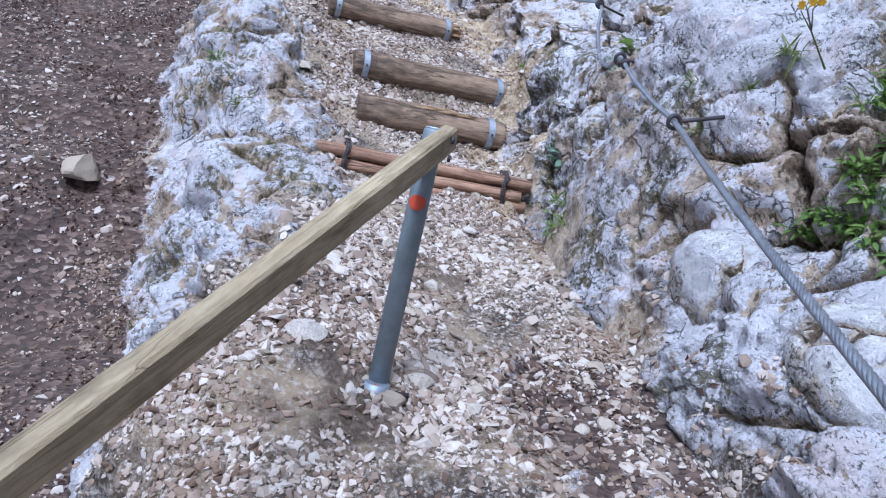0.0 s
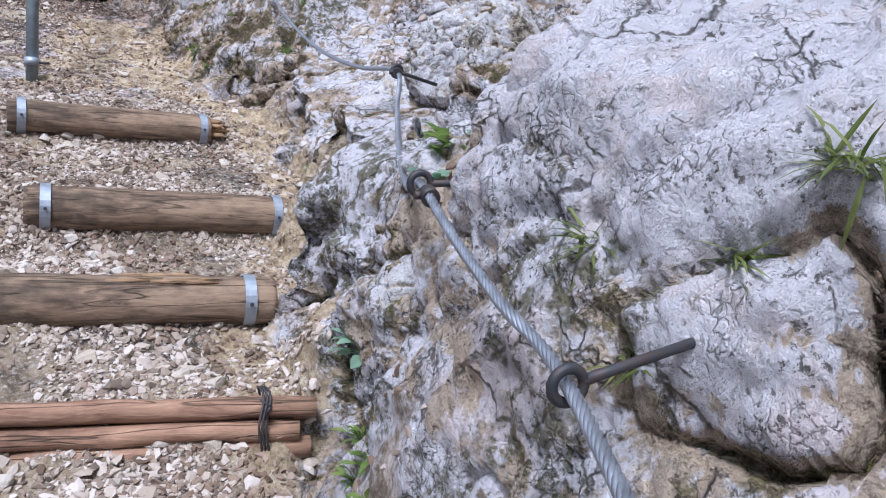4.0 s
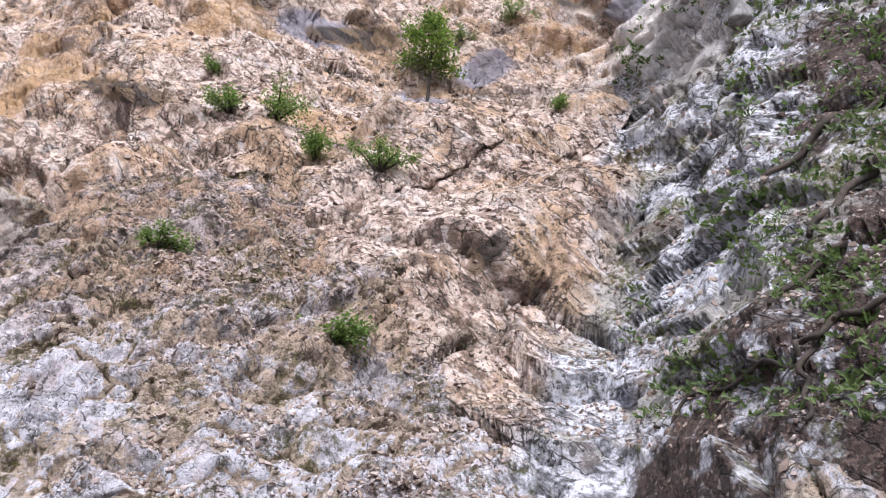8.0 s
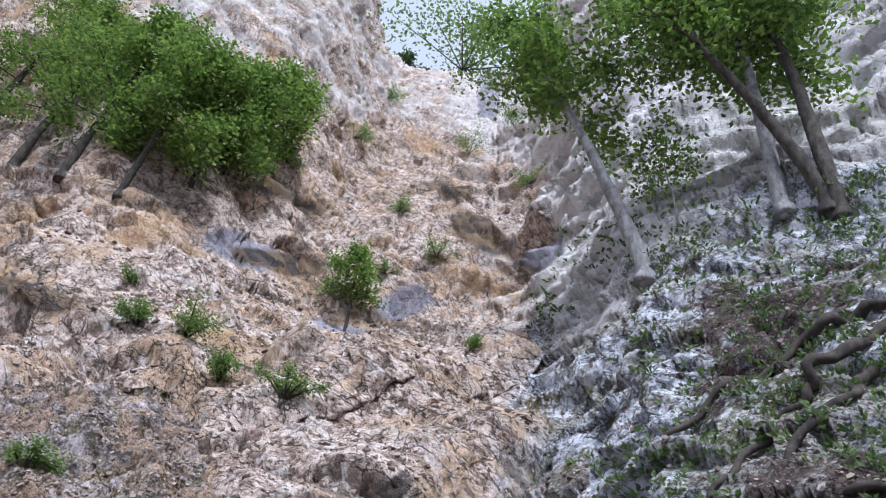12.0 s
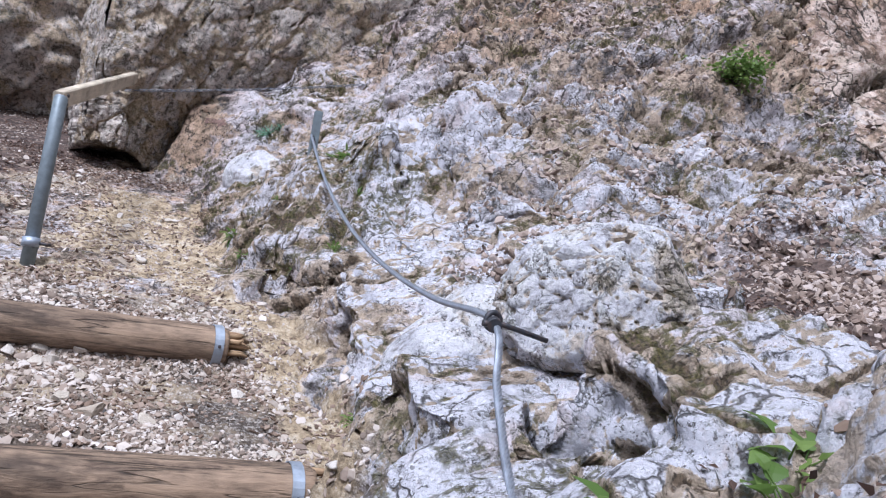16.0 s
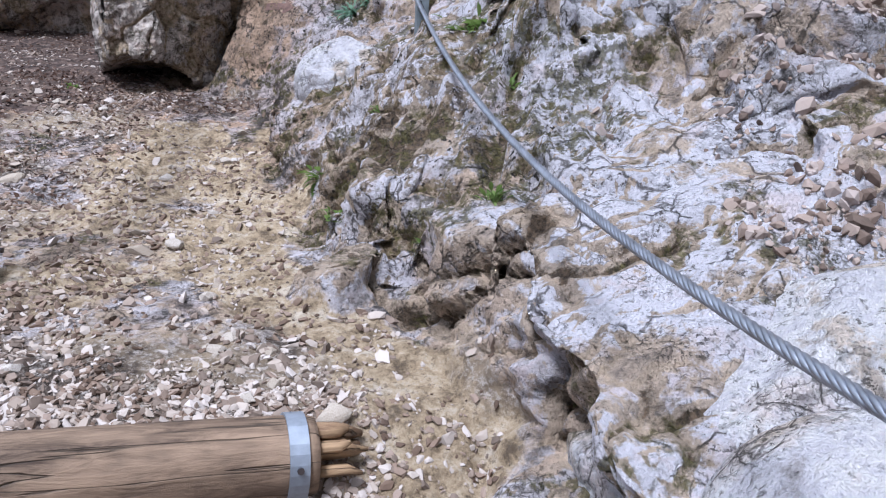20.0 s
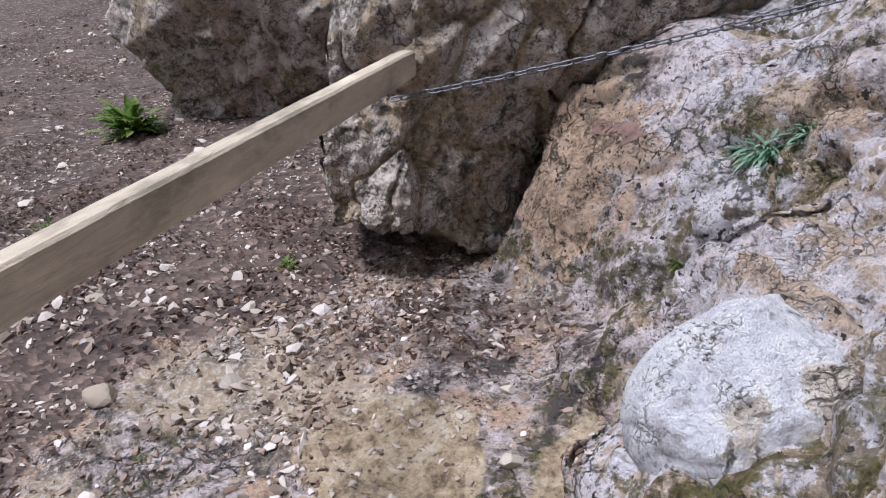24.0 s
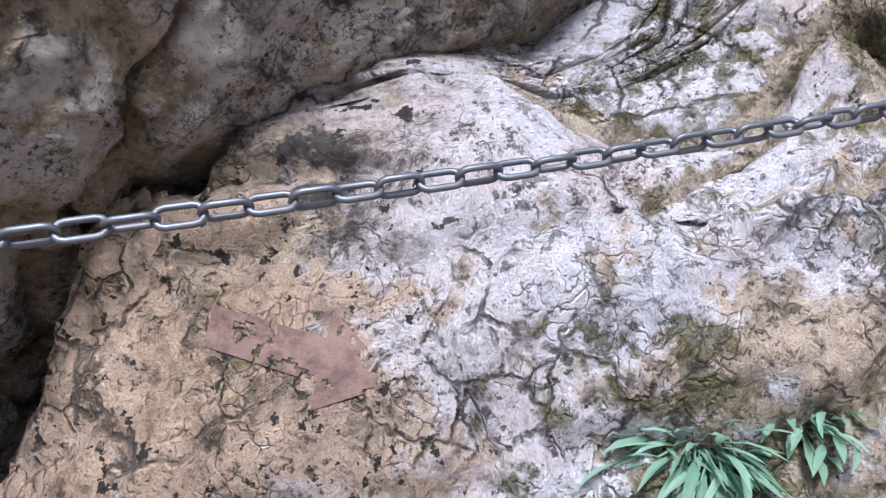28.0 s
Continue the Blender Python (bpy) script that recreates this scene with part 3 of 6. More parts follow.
def cliff_material():
    m = Nodes("cliff_limestone", 0.9)
    # axes along, across and into the dipping beds
    axes = m.node("ShaderNodeCombineXYZ")
    for k, (row, f) in enumerate(zip(BEDS, (0.38, 1.0, 0.7))):
        d = m.node("ShaderNodeVectorMath")
        d.operation = "DOT_PRODUCT"
        m.link(m.pos, d.inputs[0])
        d.inputs[1].default_value = [f * v for v in row]
        m.link(d.outputs["Value"], axes.inputs[k])
    axes = axes.outputs[0]
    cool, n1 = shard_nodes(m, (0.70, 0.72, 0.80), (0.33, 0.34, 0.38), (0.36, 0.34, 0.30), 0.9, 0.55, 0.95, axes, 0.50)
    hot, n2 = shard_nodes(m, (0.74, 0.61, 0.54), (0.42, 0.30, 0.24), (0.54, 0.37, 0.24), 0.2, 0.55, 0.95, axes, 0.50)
    ragged = m.math("MULTIPLY", m.math("SUBTRACT", m.noise(0.7, 6, 0.7), 0.5), 2.0)
    c = m.mix(m.ramp(m.math("ADD", m.attr("warm"), ragged), (0.25, 0.0), (0.7, 1.0)), cool, hot)
    streak = m.noise(1.6, 7, 0.68, axes, 0.3)
    c = m.mix(m.ramp(streak, (0.37, 0.75), (0.42, 0.0)), c, (0.15, 0.115, 0.095))
    thin = m.noise(7.0, 5, 0.7, axes, 0.2)
    c = m.mix(m.ramp(thin, (0.33, 0.8), (0.37, 0.0)), c, (0.07, 0.058, 0.05))
    c = m.mix(m.ramp(thin, (0.57, 0.0), (0.63, 0.5)), c, (0.82, 0.78, 0.77))
    rust = m.math("MULTIPLY", m.ramp(m.noise(0.32, 6, 0.65), (0.54, 0.0), (0.62, 0.7)), m.attr("warm"))
    c = m.mix(rust, c, m.mix(m.ramp(streak, (0.4, 0.0), (0.6, 1.0)), (0.34, 0.19, 0.09), (0.62, 0.40, 0.20)))
    shard = m.voronoi(5.0, "F1", axes, "Color")
    white = m.ramp(m.math("ADD", m.attr("pale"), ragged), (0.45, 0.0), (0.75, 0.8))
    c = m.mix(white, c, m.mix(m.ramp(shard, (0.1, 0.0), (0.5, 1.0)), (0.56, 0.52, 0.52), (0.88, 0.84, 0.83)))
    wet = m.ramp(m.math("ADD", m.attr("wet"), m.math("MULTIPLY", ragged, 0.35)), (0.4, 0.0), (0.6, 0.85))
    c = m.mix(wet, c, m.mix(m.ramp(streak, (0.4, 0.0), (0.6, 1.0)), (0.18, 0.17, 0.21), (0.42, 0.42, 0.52)))
    # dark stains, with the shade inside the caves put into the colour
    stain_and_shade = m.ramp(m.math("ADD", m.attr("stain_and_shade"), m.math("MULTIPLY", ragged, 0.35)), (0.4, 0.0), (0.6, 0.9))
    c = m.mix(stain_and_shade, c, m.mix(m.ramp(shard, (0.3, 0.0), (0.8, 1.0)), (0.045, 0.035, 0.03), (0.24, 0.16, 0.09)))
    # clefts between blocks: their shade is deepened in the colour
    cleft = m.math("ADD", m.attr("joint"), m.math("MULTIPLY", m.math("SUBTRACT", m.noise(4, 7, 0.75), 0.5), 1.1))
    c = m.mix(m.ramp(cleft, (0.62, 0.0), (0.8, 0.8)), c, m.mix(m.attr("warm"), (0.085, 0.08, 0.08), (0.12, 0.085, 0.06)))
    lc, ln = litter_nodes(m)
    soil = m.ramp(m.math("ADD", m.attr("litter"), m.math("MULTIPLY", m.math("SUBTRACT", m.noise(5, 6, 0.7), 0.5), 1.5)), (0.42, 0.0), (0.6, 1.0))
    c = m.mix(soil, c, lc)
    return m.done(c, m.bump(thin, 0.5, 0.04, n1))


def plain_rock(name, **kw):
    m = Nodes(name, 0.88)
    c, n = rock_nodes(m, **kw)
    return m.done(c, n)


def wood_material(name, light, dark, along="X", scale=1.0, checks=0.8):
    m = Nodes(name, 0.75)
    squeeze = {"X": (0.16, 1, 1), "Y": (1, 0.16, 1), "Z": (1, 1, 0.16)}[along]
    place = m.scaled(squeeze)
    grain = m.noise(48 * scale, 7, 0.72, place, 0.8)
    patch = m.noise(7 * scale, 4, 0.6, m.scaled(tuple(0.4 + 0.6 * v for v in squeeze)))
    c = m.mix(m.ramp(grain, (0.36, 0.0), (0.62, 1.0)), dark, light)
    c = m.mix(m.ramp(patch, (0.36, 0.75), (0.47, 0.0)), c, tuple(0.55 * v for v in dark))
    c = m.mix(m.ramp(patch, (0.53, 0.0), (0.66, 0.55)), c, tuple(1.35 * v for v in light))
    split = m.ramp(m.noise(22 * scale, 3, 0.5, m.scaled(tuple(0.35 * v if v < 1 else v for v in squeeze)), 0.3), (0.485, 0.0), (0.5, 1.0), (0.515, 0.0))
    split = m.math("MULTIPLY", split, checks)
    c = m.mix(split, c, (0.03, 0.022, 0.016))
    rise = m.math("SUBTRACT", grain, split)
    return m.done(c, m.bump(rise, 0.8, 0.008))


def metal_material(name, colour, rough=0.45, metal=0.8, rust=0.0):
    m = Nodes(name, rough, metal)
    spot = m.noise(30, 5, 0.65)
    c = m.mix(m.ramp(spot, (0.35, 0.0), (0.7, 1.0)), tuple(0.7 * v for v in colour), colour)
    if rust:
        c = m.mix(m.math("MULTIPLY", m.ramp(m.noise(55, 4), (0.45, 0.0), (0.6, 1.0)), rust), c, (0.13, 0.065, 0.035))
    return m.done(c, m.bump(spot, 0.2, 0.002), m.ramp(spot, (0.3, rough - 0.08), (0.7, rough + 0.12)))


def leaf_material(name, light, dark, rough=0.55):
    m = Nodes(name, rough)
    c = m.mix(m.island(), dark, light)
    c = m.mix(m.math("MULTIPLY", m.noise(9, 3), 0.5), c, tuple(0.7 * v for v in dark))
    m.bsdf.inputs["Subsurface Weight"].default_value = 0.0
    m.bsdf.inputs["Transmission Weight"].default_value = 0.0
    mat = m.done(c)
    t = m.node("ShaderNodeBsdfTranslucent")
    m.link(c, t.inputs[0])
    mixer = m.node("ShaderNodeMixShader")
    mixer.inputs[0].default_value = 0.5
    out = next(n for n in m.tree.nodes if n.type == "OUTPUT_MATERIAL")
    m.link(m.bsdf.outputs[0], mixer.inputs[1]), m.link(t.outputs[0], mixer.inputs[2]), m.link(mixer.outputs[0], out.inputs[0])
    return mat


LAND = land_material()
CLIFF = cliff_material()
PALE_ROCK = plain_rock("pale_limestone", white=(0.76, 0.76, 0.84), grey=(0.52, 0.50, 0.53), tan=(0.62, 0.54, 0.47), moss=0.4, lift=0.045)
DARK_ROCK = plain_rock("stained_limestone", white=(0.66, 0.60, 0.56), grey=(0.28, 0.245, 0.22), tan=(0.48, 0.38, 0.27), moss=0.4, scale=1.8)


def chip_material(name="limestone_chips", tint=(1.0, 1.0, 1.0)):
    m = Nodes(name, 0.85)
    r = m.island()
    c = m.ramp(r, (0.0, (0.09, 0.07, 0.06)), (0.25, (0.27, 0.22, 0.19)), (0.5, (0.50, 0.45, 0.41)), (0.75, (0.58, 0.545, 0.525)), (1.0, (0.70, 0.68, 0.69)))
    c = m.mix(m.math("MULTIPLY", m.noise(40, 4), 0.45), c, (0.36, 0.30, 0.25))
    c = m.mix(1.0, c, tint, "MULTIPLY")
    return m.done(c, m.bump(m.noise(90, 4), 0.4, 0.004))


def stone_material():
    m = Nodes("loose_limestone", 0.85)
    c = m.ramp(m.random(), (0.0, (0.34, 0.29, 0.24)), (0.4, (0.52, 0.47, 0.41)), (1.0, (0.66, 0.64, 0.63)))
    c = m.mix(m.ramp(m.noise(14, 5, 0.65), (0.42, 0.0), (0.66, 0.8)), c, (0.36, 0.29, 0.22))
    return m.done(c, m.bump(m.noise(60, 5), 0.5, 0.006))


CHIP, STONE = chip_material("limestone_chips", (0.90, 0.865, 0.84)), stone_material()
SCREE = chip_material("scree_chips", (0.70, 0.63, 0.60))
DULL = chip_material("dull_chips", (0.50, 0.41, 0.35))
LOG_WOOD = wood_material("weathered_log", (0.30, 0.215, 0.15), (0.07, 0.045, 0.032))
POLE_WOOD = wood_material("reddish_pole", (0.40, 0.25, 0.17), (0.20, 0.105, 0.07))
OLD_BEAM = wood_material("weathered_rail", (0.40, 0.335, 0.225), (0.28, 0.225, 0.14), scale=1.4, checks=0.3)
BEAM_WOOD = wood_material("planed_rail", (0.53, 0.46, 0.37), (0.43, 0.37, 0.285), scale=1.4, checks=0.12)
FRESH_WOOD = wood_material("broken_wood", (0.42, 0.29, 0.17), (0.20, 0.12, 0.07))
ZINC = metal_material("galvanised_steel", (0.42, 0.48, 0.58), 0.5, 0.6)
POST_PAINT = metal_material("grey_painted_tube", (0.24, 0.29, 0.33), 0.5, 0.35)
WIRE = metal_material("steel_wire", (0.42, 0.46, 0.54), 0.4, 0.8)
CHAIN_STEEL = metal_material("dull_chain_steel", (0.20, 0.22, 0.26), 0.5, 0.7, 0.25)
IRON = metal_material("dark_iron", (0.075, 0.08, 0.095), 0.6, 0.6, 0.3)
RED_PAINT = Nodes("red_paint", 0.5)
RED_PAINT = RED_PAINT.done(RED_PAINT.mix(RED_PAINT.noise(60), (0.45, 0.05, 0.02), (0.6, 0.09, 0.04)))
GREEN = leaf_material("fresh_leaves", (0.30, 0.42, 0.12), (0.11, 0.20, 0.045))
BLUE_GREEN = leaf_material("bluish_leaves", (0.44, 0.65, 0.51), (0.23, 0.40, 0.29))
GRASSY = leaf_material("dry_grass", (0.30, 0.34, 0.12), (0.11, 0.16, 0.04))
TREE_LEAF = leaf_material("beech_leaves", (0.32, 0.45, 0.09), (0.08, 0.16, 0.03))
PINE_LEAF = leaf_material("dark_foliage", (0.07, 0.12, 0.035), (0.025, 0.05, 0.016))
YELLOW = leaf_material("yellow_petals", (0.75, 0.5, 0.02), (0.6, 0.36, 0.01))
BROWN_LEAF = leaf_material("dead_leaves", (0.26, 0.165, 0.125), (0.06, 0.036, 0.032), 0.7)


def bark(name, light, dark):
    m = Nodes(name, 0.9)
    n = m.noise(14, 6, 0.65, m.scaled((1, 1, 0.4)))
    c = m.mix(m.ramp(n, (0.38, 0.0), (0.62, 1.0)), dark, light)
    c = m.mix(m.ramp(m.noise(4, 5, 0.6), (0.5, 0.0), (0.62, 0.7)), c, tuple(0.6 * v for v in dark))
    return m.done(c, m.bump(n, 0.7, 0.02))


PALE_BARK = bark("grey_beech_bark", (0.42, 0.42, 0.43), (0.22, 0.21, 0.21))
DARK_BARK = bark("dark_bark", (0.10, 0.085, 0.07), (0.03, 0.026, 0.022))
ROOT_BARK = bark("root_bark", (0.075, 0.058, 0.046), (0.02, 0.016, 0.013))


# ---- helpers for things ----
def part(name, bm, material, parent=None, label=""):
    """Links a bmesh as one mesh object, under a thing or a part."""
    me = bpy.data.meshes.new(name)
    bm.normal_update()
    bm.to_mesh(me)
    bm.free()
    me.materials.append(material)
    ob = new(name, me)
    if parent:
        ob.parent = parent
    if label:
        tagged(ob, label)
    return ob


def linked(name, me, parent=None, m=None):
    ob = new(name, me)
    if parent:
        ob.parent = parent
    if m is not None:
        ob.matrix_basis = m
    return ob


def thing(name, label, category, group="", m=None):
    ob = tagged(new(name), label, category, group)
    if m is not None:
        ob.matrix_basis = m
    return ob


def tube(points, radii, sides=10, caps=True, bm=None, rough=0.0, seed=0.0):
    """A round tube along points."""
    bm = bm or bmesh.new()
    pts = [Vector(p) for p in points]
    radii = radii if hasattr(radii, "__len__") else [radii] * len(pts)
    rings, side = [], None
    for n, p in enumerate(pts):
        ahead = (pts[min(n + 1, len(pts) - 1)] - pts[max(n - 1, 0)]).normalized()
        side = (ahead.orthogonal() if side is None else side - ahead * side.dot(ahead)).normalized()
        up = ahead.cross(side)
        ring = []
        for k in range(sides):
            a = 2 * math.pi * k / sides
            way = side * math.cos(a) + up * math.sin(a)
            wob = 1 + rough * noise.noise(p * 9 + way * 2.2 + Vector((seed, 0, 0))) if rough else 1
            ring.append(bm.verts.new(p + way * radii[n] * wob))
        rings.append(ring)
    for a, b in zip(rings, rings[1:]):
        for k in range(sides):
            f = bm.faces.new((a[k], a[(k + 1) % sides], b[(k + 1) % sides], b[k]))
            f.smooth = True
    if caps:
        bm.faces.new(rings[0][::-1])
        bm.faces.new(rings[-1])
    return bm


def curve_points(points, steps=8):
    """A smooth line through points."""
    pts = [Vector(p) for p in points]
    out = []
    for n in range(len(pts) - 1):
        p0, p1, p2, p3 = pts[max(n - 1, 0)], pts[n], pts[n + 1], pts[min(n + 2, len(pts) - 1)]
        for k in range(steps):
            t = k / steps
            out.append(0.5 * ((2 * p1) + (p2 - p0) * t + (2 * p0 - 5 * p1 + 4 * p2 - p3) * t * t + (3 * p1 - p0 - 3 * p2 + p3) * t**3))
    return out + [pts[-1]]


def rock_bmesh(size, seed, detail=4, cuts=14, rough=0.05, blocky=0.86, tile=1.0):
    """A broken block: a ball cut by random planes, then worn and pitted."""
    rnd = random.Random(seed)
    bm = bmesh.new()
    bmesh.ops.create_icosphere(bm, subdivisions=detail, radius=1.0)
    co = np.array([v.co for v in bm.verts])
    for _ in range(cuts):
        n = np.array([rnd.gauss(0, 1) for _ in range(3)])
        n /= np.linalg.norm(n)
        at = rnd.uniform(blocky - 0.2, blocky)
        over = co @ n - at
        co = co - np.maximum(over, 0)[:, None] * n
    co = co * np.array(size)
    n = co / np.linalg.norm(co, axis=1, keepdims=True)
    scale = max(size)
    co = co + n * (relief(co / tile + seed * 3.7)[0] * rough / 0.05 * min(1.0, scale))[:, None]
    for v, c in zip(bm.verts, co):
        v.co = c
    for f in bm.faces:
        f.smooth = True
    return bm


def height_at(x, y):
    z, *_ = land(np.array([x], float), np.array([y], float))
    return float(z[0])


# ---- the ground near the path ----
def near_ground():
    """Rows across the path, their points spread evenly along each cross-section."""
    ys = np.concatenate([np.arange(-2.5, 0.9, 0.05), np.arange(0.9, 8.8, 0.0105), np.arange(8.82, 11.6, 0.05)])
    fine_x = np.concatenate([np.arange(-4.5, -1.3, 0.05), np.arange(-1.3, 1.9, 0.004), np.arange(1.9, 3.4, 0.03)])
    cols, rows = 520, []
    for y in ys:
        z = land(fine_x, np.full(len(fine_x), y))[0]
        step = np.hypot(np.diff(fine_x), np.diff(z))
        mid = (fine_x[1:] + fine_x[:-1]) / 2
        weight = np.where((mid > -0.95) & (mid < 1.7), 1.0, np.where(mid > 0, 0.6, 0.3))
        run = np.concatenate([[0], np.cumsum(step * weight)])
        rows.append(np.interp(np.linspace(0, run[-1], cols), run, fine_x))
    x, y = np.concatenate(rows), np.repeat(ys, cols)
    z, gravel, litter, warm, pale, sand, flat = land(x, y)
    z = z - 0.6 * smooth(8.75, 8.85, y) * smooth(-1.1, -0.9, x)
    pos = np.stack([x, y, z], 1)
    n = grid_normals(pos, len(ys), cols)
    rock = 1 - np.clip(gravel + litter, 0, 1)
    lump, joint = relief(pos)
    face = np.exp(-(((x + 0.2) / 0.5) ** 2 + ((y - 8.2) / 0.3) ** 2))
    bluff = np.exp(-(((x - 1.0) / 0.45) ** 2 + ((y - 2.42) / 0.42) ** 2) ** 2)
    lump = lump * (1 + 0.25 * smooth(2.2, 1.9, y)) * (1 - 0.7 * face) * (1 - 0.75 * bluff) * (1 - 0.62 * flat)
    along = np.clip((y - 3.88) / 3.0, 0, 1)
    line_x, line_z = 0.87 - 0.426 * along, 1.89 + 0.745 * along - 0.76 * along * (1 - along)
    by_cable = np.exp(-(((x - line_x) / 0.16) ** 2)) * smooth(5.6, 6.0, y) * smooth(7.3, 7.0, y)
    lump = lump * (1 - 0.5 * by_cable) - by_cable * np.maximum(z - (line_z - 0.09), 0)
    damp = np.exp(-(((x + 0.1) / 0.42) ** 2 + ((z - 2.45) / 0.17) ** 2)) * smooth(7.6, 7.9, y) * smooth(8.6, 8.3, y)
    damp = np.maximum(damp, 0.8 * smooth(5.7, 6.0, y) * smooth(7.5, 7.1, y) * smooth(-0.05, 0.05, x - foot(y)) * smooth(0.9, 0.4, x - foot(y)))
    damp = np.maximum(damp, 0.6 * smooth(2.5, 2.9, y) * smooth(4.6, 4.2, y) * smooth(0.3, 0.05, x - foot(y)) * smooth(-0.05, 0.05, x - foot(y)))
    ribs = np.stack([(0.85 * x - 0.45 * z + 0.22 * y) * 10, y * 1.3, z * 1.6], 1)
    by_wall = smooth(5.6, 6.0, y) * smooth(7.6, 7.2, y) * smooth(0.0, 0.1, x - foot(y)) * smooth(1.0, 0.7, x - foot(y))
    rib = ridged(ribs, 3)
    lump = lump * (1 - 0.45 * by_wall) + 0.10 * by_wall * (rib - 0.1)
    joint = np.clip(joint + by_wall * 0.9 * smooth(-0.05, -0.25, rib), 0, 1)
    lump = lump * (1 - 0.8 * smooth(0.05, -0.1, x - foot(y)) * smooth(5.0, 5.5, y))
    lump = lump + bluff * (0.022 * fbm(pos * 7.0, 4) + 0.014 * ridged(pos * 19, 3))
    bench = ledges(y * 2.6 + 0.5 * x + 1.2 * fbm(pos * 1.6, 3), 0.25) * smooth(5.4, 6.0, y)
    grit = 0.028 * bench + 0.020 * fbm(pos * 3.1, 4) + 0.012 * ridged(pos * 13, 2) + 0.010 * cells(pos * 26)[3]
    pos = pos + n * (rock * lump + (1 - rock) * grit)[:, None]
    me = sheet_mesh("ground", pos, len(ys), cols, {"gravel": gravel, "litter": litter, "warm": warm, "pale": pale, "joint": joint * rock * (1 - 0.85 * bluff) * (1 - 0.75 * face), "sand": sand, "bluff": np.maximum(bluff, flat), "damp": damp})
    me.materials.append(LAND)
    return tagged(new("ground", me), "pale limestone ground with gravel path and dark leaf litter", "ground", kind="structure")


def far_cliff():
    az = np.radians(np.concatenate([np.arange(-24, 0, 0.6), np.arange(0, 86, 0.12), np.arange(86, 152, 1.0)]))
    fine_r = 3.0 * (95 / 3.0) ** np.linspace(0, 1, 1500)
    count, lines = 760, []
    for a in az:
        z = land(0.5 + fine_r * math.sin(a), 2.1 + fine_r * math.cos(a))[0]
        run = np.concatenate([[0], np.cumsum(np.hypot(np.diff(fine_r), np.diff(z)) / fine_r[1:])])
        lines.append(np.interp(np.linspace(0, run[-1], count), run, fine_r))
    gr = np.array(lines).T
    r, ga = gr[:, 0], np.broadcast_to(az, gr.shape)
    x, y = 0.5 + (gr * np.sin(ga)).ravel(), 2.1 + (gr * np.cos(ga)).ravel()
    z, gravel, litter, warm, pale, *_ = land(x, y)
    inside = smooth(3.5, 3.1, x) * smooth(-4.4, -4.0, x) * np.where(x < -1.0, smooth(11.5, 11.2, y), smooth(8.9, 8.6, y)) * smooth(-2.5, -2.2, y)
    pos = np.stack([x, y, z - 0.35 * inside], 1)
    n = grid_normals(pos, len(r), len(az))
    rr = gr.ravel()
    grow = smooth(3.6, 9.0, rr)
    step, joint = far_relief(pos, grow)
    step = step * smooth(2.6, 3.4, rr)
    wide_step, _ = far_relief(pos * 0.3 + 40, 1.0)
    step = step + smooth(14, 34, rr) * wide_step * 2.0
    aa = np.degrees(ga.ravel())
    litter = np.clip(litter + smooth(2, -5, aa) * smooth(-2.6, -1.4, -np.abs(x + 2.2)) * smooth(11.5, 10.5, y), 0, 1)
    high_up = np.degrees(np.arctan2(z - 2.28, rr))
    litter = np.maximum(litter, 0.65 * smooth(40, 35, high_up) * smooth(56, 66, aa) * smooth(13, 9, rr) * smooth(-0.3, 0.2, perlin(pos * 0.8)))
    step = step * (1 - 0.7 * litter * smooth(30, 10, aa))
    for cx, cy, cz, size in ((7.4, 14.8, 14.1, 1.3), (11.3, 11.2, 13.1, 1.2), (4.7, 7.9, 5.1, 0.4), (1.9, 9.05, 4.8, 0.4)):
        step = step - 0.9 * size * np.exp(-(((pos - (cx, cy, cz)) ** 2) * (1, 1, 3)).sum(1) / size**2)
    pos = pos + n * (step * (1 - inside))[:, None]
    # water-washed places; rust-black stains, some painting the shade of cave mouths
    el = np.degrees(np.arctan2(pos[:, 2] - 2.28, rr))
    def spots(*rows):
        return np.clip(sum(np.exp(-(((aa - a + k * (el - e)) / da) ** 2) - ((el - e) / de) ** 2) for a, e, da, de, k in rows), 0, 1)
    wet = spots((38.5, 33.6, 3.2, 1.3, -0.9), (51.5, 38.6, 1.6, 2.0, 0), (44.5, 49.5, 1.5, 2.0, 0), (23, 35.2, 4.0, 1.5, 0.6), (33, 31, 3, 0.8, 0))
    stain_and_shade = spots((27.0, 39.6, 3.4, 1.3, 0.9), (22.5, 40.5, 2.0, 1.6, 0.5), (45.0, 39.4, 3.6, 1.4, 0.8), (41, 42.5, 3.4, 1.0, 1.2), (10, 27.5, 4, 0.9, -0.8), (26, 35, 5, 0.8, 0.7), (39, 20, 1.2, 2.0, -0.5))
    pale = np.maximum(smooth(49, 53, aa) * smooth(31, 35, el), 0.45 * smooth(36, 46, aa) * smooth(22, 31, el)) * smooth(7, 9, rr) + 0.6 * smooth(44, 48, el)
    warm = smooth(54, 44, aa + 0.35 * (26 - el)) * smooth(2.6, 3.8, rr)
    me = sheet_mesh("cliff", pos, len(r), len(az), {"warm": warm, "pale": pale, "joint": joint * 0.8, "wet": wet, "stain_and_shade": stain_and_shade, "litter": litter})
    me.materials.append(CLIFF)
    return tagged(new("cliff", me), "steep broken limestone gully, warm ochre and grey", "cliff", kind="structure")


